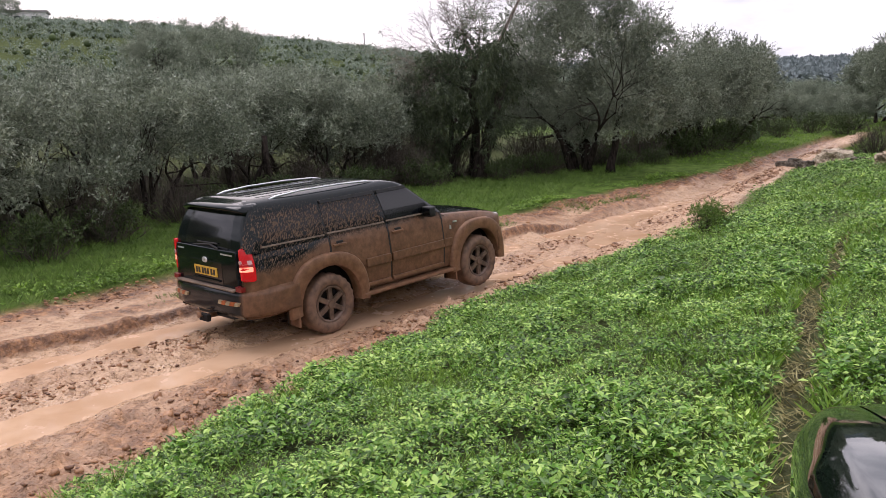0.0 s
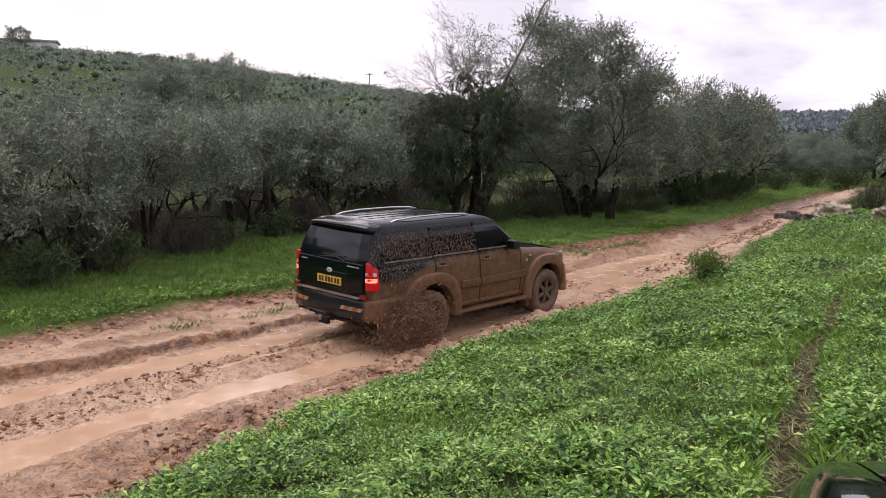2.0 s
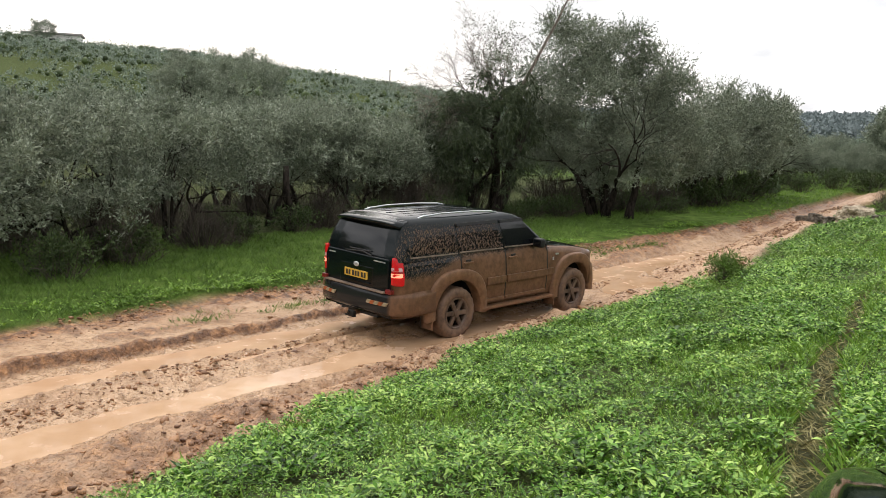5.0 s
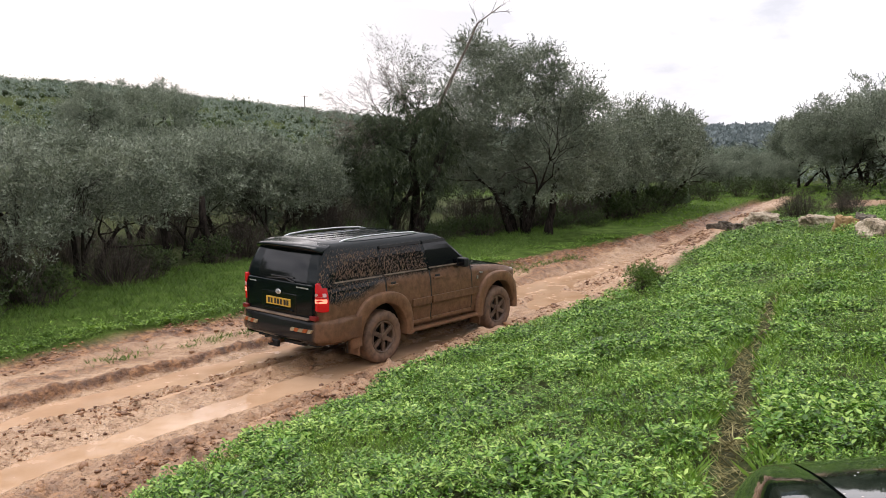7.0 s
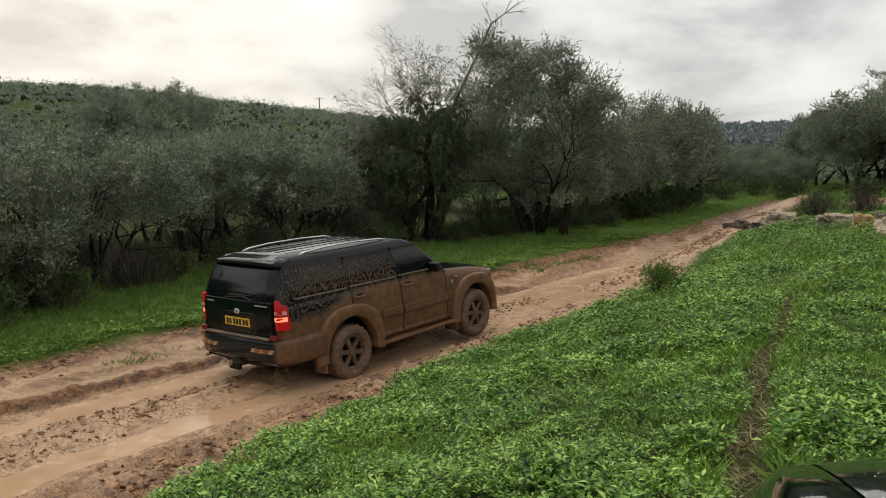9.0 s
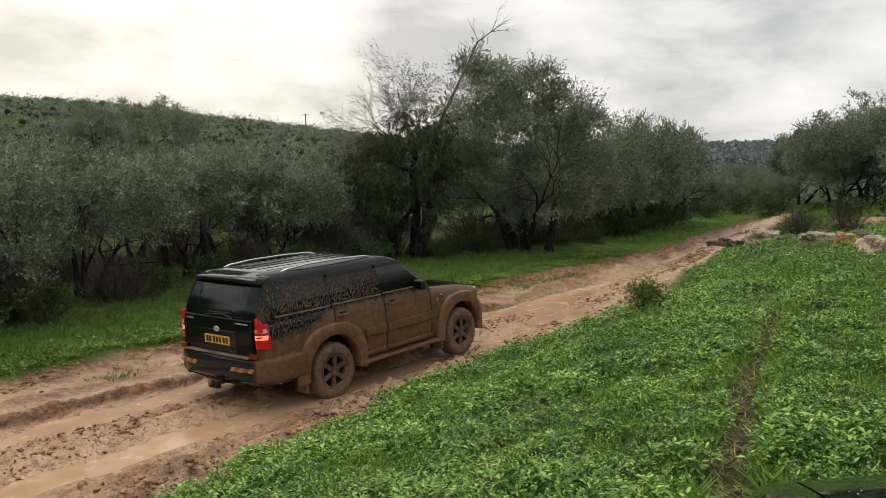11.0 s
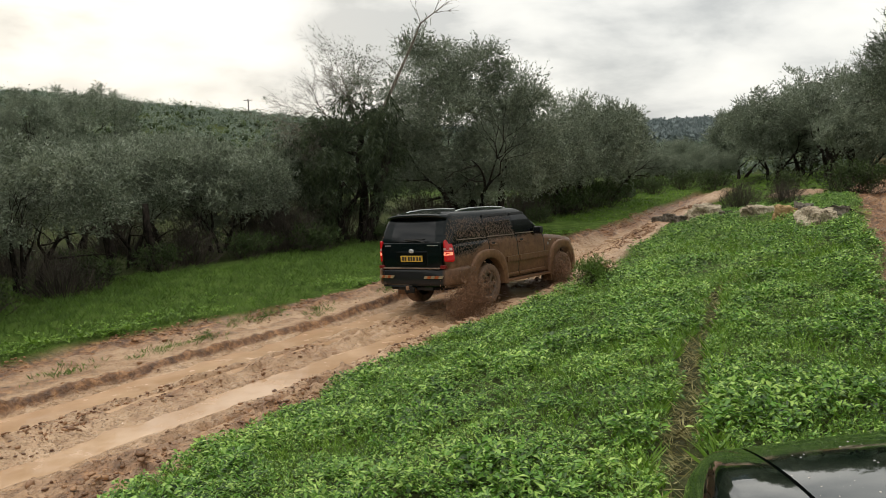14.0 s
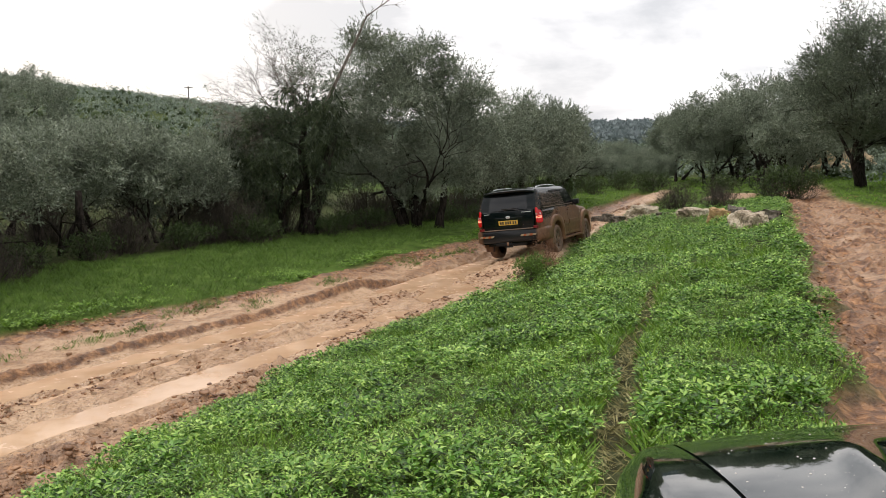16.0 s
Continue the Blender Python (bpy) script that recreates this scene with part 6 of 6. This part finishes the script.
def rain_drops():
    """Beads of rain on the bonnet."""
    rng = np.random.default_rng(77)
    n = 600
    x, y = rng.uniform(0.8, 2.3, n), rng.uniform(0.8, 1.95, n)
    ring = np.array([(math.cos(a), math.sin(a)) for a in np.linspace(0, 6.28, 7)[:-1]])
    r = 0.0007 + 0.0022 * rng.random(n) ** 4
    deps = bpy.context.evaluated_depsgraph_get()
    bonnet = bpy.data.objects["bonnet"].evaluated_get(deps)
    m = bonnet.matrix_world
    verts, faces = [], []
    for i in range(n):
        hit, p, _, _ = bonnet.ray_cast(m.inverted() @ Vector((x[i], y[i], 4)), Vector((0, 0, -1)))
        if not hit:
            continue
        p, k = m @ p, len(verts)
        verts += [(p.x + a * r[i], p.y + b * r[i] * 1.3, p.z) for a, b in ring] + [(p.x, p.y, p.z + r[i] * 0.6)]
        faces += [(k + j, k + (j + 1) % 6, k + 6) for j in range(6)]
    tagged(link_mesh("rain_drops", verts, faces, M_PALEDROP, smooth=True), "small pale drops and specks on the bonnet", "rain drops", kind="stuff")


rain_drops()


# ---- mud thrown up by the wheels ----
def splash(seed, count, spread, label):
    rng = np.random.default_rng(seed)
    ico = np.array([(1, 0, 0), (-1, 0, 0), (0, 1, 0), (0, -1, 0), (0, 0, 1), (0, 0, -1)], float)
    tri = np.array([(0, 2, 4), (2, 1, 4), (1, 3, 4), (3, 0, 4), (2, 0, 5), (1, 2, 5), (3, 1, 5), (0, 3, 5)])
    c = rng.normal(0, 1, (count, 3)) * np.array(spread)
    size = 0.0025 + 0.004 * rng.random(count) ** 2 + 0.014 * rng.random(count) ** 14
    v = c[:, None] + ico[None] * (1 + 0.4 * rng.normal(size=(count, 6, 1))) * size[:, None, None] * np.array([1, 1, 1.6])
    f = tri[None] + (np.arange(count) * 6)[:, None, None]
    ob = link_mesh("mud_splash", v.reshape(-1, 3), f.reshape(-1, 3), M_MUD, smooth=True)
    return tagged(ob, label, "mud splash", "flying mud", "stuff")


SPLASHES = [splash(60 + k, 7500, tuple(1.05 * q for q in sp), "brown mud droplets flung up beside a spinning wheel") for k, sp in enumerate(((0.18, 0.24, 0.2), (0.14, 0.2, 0.22), (0.18, 0.28, 0.16), (0.15, 0.18, 0.24), (0.17, 0.24, 0.18), (0.14, 0.22, 0.2)))]

# seconds, x, y, z, heading, pitch, roll
CAR_ROWS = ((0, -2.03, 10.42, -0.04, -43.8, 2.2, -1.2),
        (0.5, -1.64, 10.92, -0.04, -42.8, 2.2, -1.8),
        (1, -1.27, 11.34, -0.08, -41.9, 2.1, -0.7),
        (1.5, -0.96, 11.73, -0.07, -41.9, 1.2, 0.3),
        (2, -0.80, 11.97, -0.04, -42.4, 0.2, 1.0),
        (2.5, -0.70, 11.94, -0.00, -43.3, 0.1, 1.4),
        (3, -0.70, 11.96, -0.02, -43.6, 0.0, 1.1),
        (3.5, -0.69, 12.06, -0.02, -43.7, 0.3, 1.2),
        (5.8, -0.68, 12.12, -0.04, -43.6, -0.1, 1.3),
        (6, -0.68, 12.13, -0.04, -43.7, -0.2, 1.1),
        (6.5, -0.66, 12.04, -0.02, -43.5, -0.1, 1.2),
        (7, -0.68, 11.98, -0.01, -43.4, -0.2, 1.2),
        (7.5, -0.70, 12.02, -0.02, -43.5, -0.3, 0.9),
        (8, -0.80, 11.86, -0.02, -43.5, -0.1, 0.6),
        (8.5, -1.04, 11.52, -0.07, -42.5, 1.3, 0.0),
        (9, -1.29, 11.31, -0.07, -41.9, 1.9, -0.8),
        (10.2, -1.60, 11.00, -0.07, -41.9, 2.0, -0.9),
        (11.5, -0.98, 11.48, -0.06, -42.9, 1.3, 0.2),
        (12, -0.62, 11.94, -0.01, -44.0, -0.1, 1.0),
        (12.5, -0.14, 12.54, 0.03, -43.2, 0.5, -0.5),
        (13, 0.47, 13.35, 0.06, -39.6, 1.3, -3.6),
        (13.5, 1.34, 14.37, 0.01, -40.3, -0.3, 0.3),
        (14, 2.17, 15.25, 0.07, -44.7, -1.9, -2.8),
        (14.5, 3.04, 16.15, -0.03, -46.8, 3.7, -4.4),
        (15, 4.33, 17.71, 0.02, -45.3, 2.4, -5.3),
        (15.5, 5.36, 18.53, 0.12, -34.0, -1.5, -6.9),
        (16, 6.38, 20.20, 0.11, -36.3, -1.0, -6.5))


def car_pose(t):
    ts = [r[0] for r in CAR_ROWS]
    return [float(np.interp(t, ts, [r[i] for r in CAR_ROWS])) for i in range(1, 7)]


def motions():
    walk(CAR, [(t, pose(x, y, z, pitch, roll, yaw)) for t, x, y, z, yaw, pitch, roll in CAR_ROWS])
    # the wheels spin faster than the car gains ground
    turn = {"t": (0, 2.3, 3.7, 4.6, 5.4, 7.5, 8.0, 9.0, 9.8, 10.4, 11.0, 11.6, 13.5, 16), "w": (9, 9, 9, 4, 0, 0, -1.5, -2.5, -1.5, 0, 1.5, 6, 10, 9)}
    ts = np.round(np.arange(0, 16.01, 0.1), 2)
    rate = np.interp(ts, turn["t"], turn["w"])
    angle = np.concatenate([[0], np.cumsum((rate[1:] + rate[:-1]) * 0.05)])
    for hub in WHEELS:
        x, y, z = hub.location
        walk(hub, [(float(t), pose(x, y, z, -math.degrees(a))) for t, a in zip(ts, angle)])
    # each cloud of droplets leaves a tyre, flies back and falls into the mud again
    plan = (((0.1, 0), (0.8, 0), (1.5, 0), (2.3, 0), (3.1, 1), (12.0, 1), (12.8, 1), (13.6, 0), (14.4, 1), (15.2, 0)),
            ((0.3, 0), (1.0, 0), (1.75, 0), (2.7, 1), (3.4, 1), (12.3, 1), (13.0, 1), (13.8, 1), (14.6, 0), (15.4, 0)),
            ((0.5, 0), (1.25, 0), (2.0, 0), (2.9, 1), (12.5, 1), (13.3, 0), (14.1, 1), (14.9, 0)),
            ((0.65, 0), (1.4, 0), (1.95, 0), (3.25, 0), (12.15, 1), (13.1, 1), (14.2, 1), (15.0, 0)),
            ((0.9, 0), (1.6, 0), (2.15, 0), (3.0, 0), (12.7, 1), (13.5, 1), (14.3, 0), (15.1, 0)),
            ((0.2, 0), (1.15, 0), (1.85, 0), (2.6, 0), (3.55, 1), (12.4, 1), (13.7, 0), (14.7, 0)))
    for k, (ob, bursts) in enumerate(zip(SPLASHES, plan)):
        rows = []
        for t0, front in bursts:
            x, y, z, yaw, *_ = car_pose(t0 + 0.25)
            h = radians(yaw)
            side, ahead = 0.86 + 0.05 * (k % 3), (AXLE if front else 0.0) - 0.35
            at = lambda b, q, c: (x + math.cos(h) * q - math.sin(h) * b, y + math.sin(h) * q + math.cos(h) * b, c)
            reach = 0.12 * (k % 4)
            for u, b, q, c in ((0, ahead + 0.15, side, -0.95), (0.12, ahead + 0.1, side, 0.1), (0.26, ahead - 0.08 - reach, side + 0.04, 0.42), (0.4, ahead - 0.22 - reach, side + 0.08, 0.25), (0.58, ahead - 0.35 - reach, side + 0.1, -0.95)):
                rows.append((round(t0 + u, 3), pose(*at(b, q, c), 0, 0, yaw + 40 * k + 30 * u)))
        rows = [r for i, r in enumerate(rows) if i == 0 or r[0] > rows[i - 1][0] + 0.02]
        rows = [r for r in rows if r[0] < 15.98]
        if rows[0][0] > 0:
            rows.insert(0, (0.0, rows[0][1]))
        rows.append((16.0, rows[-1][1]))
        walk(ob, rows)


motions()
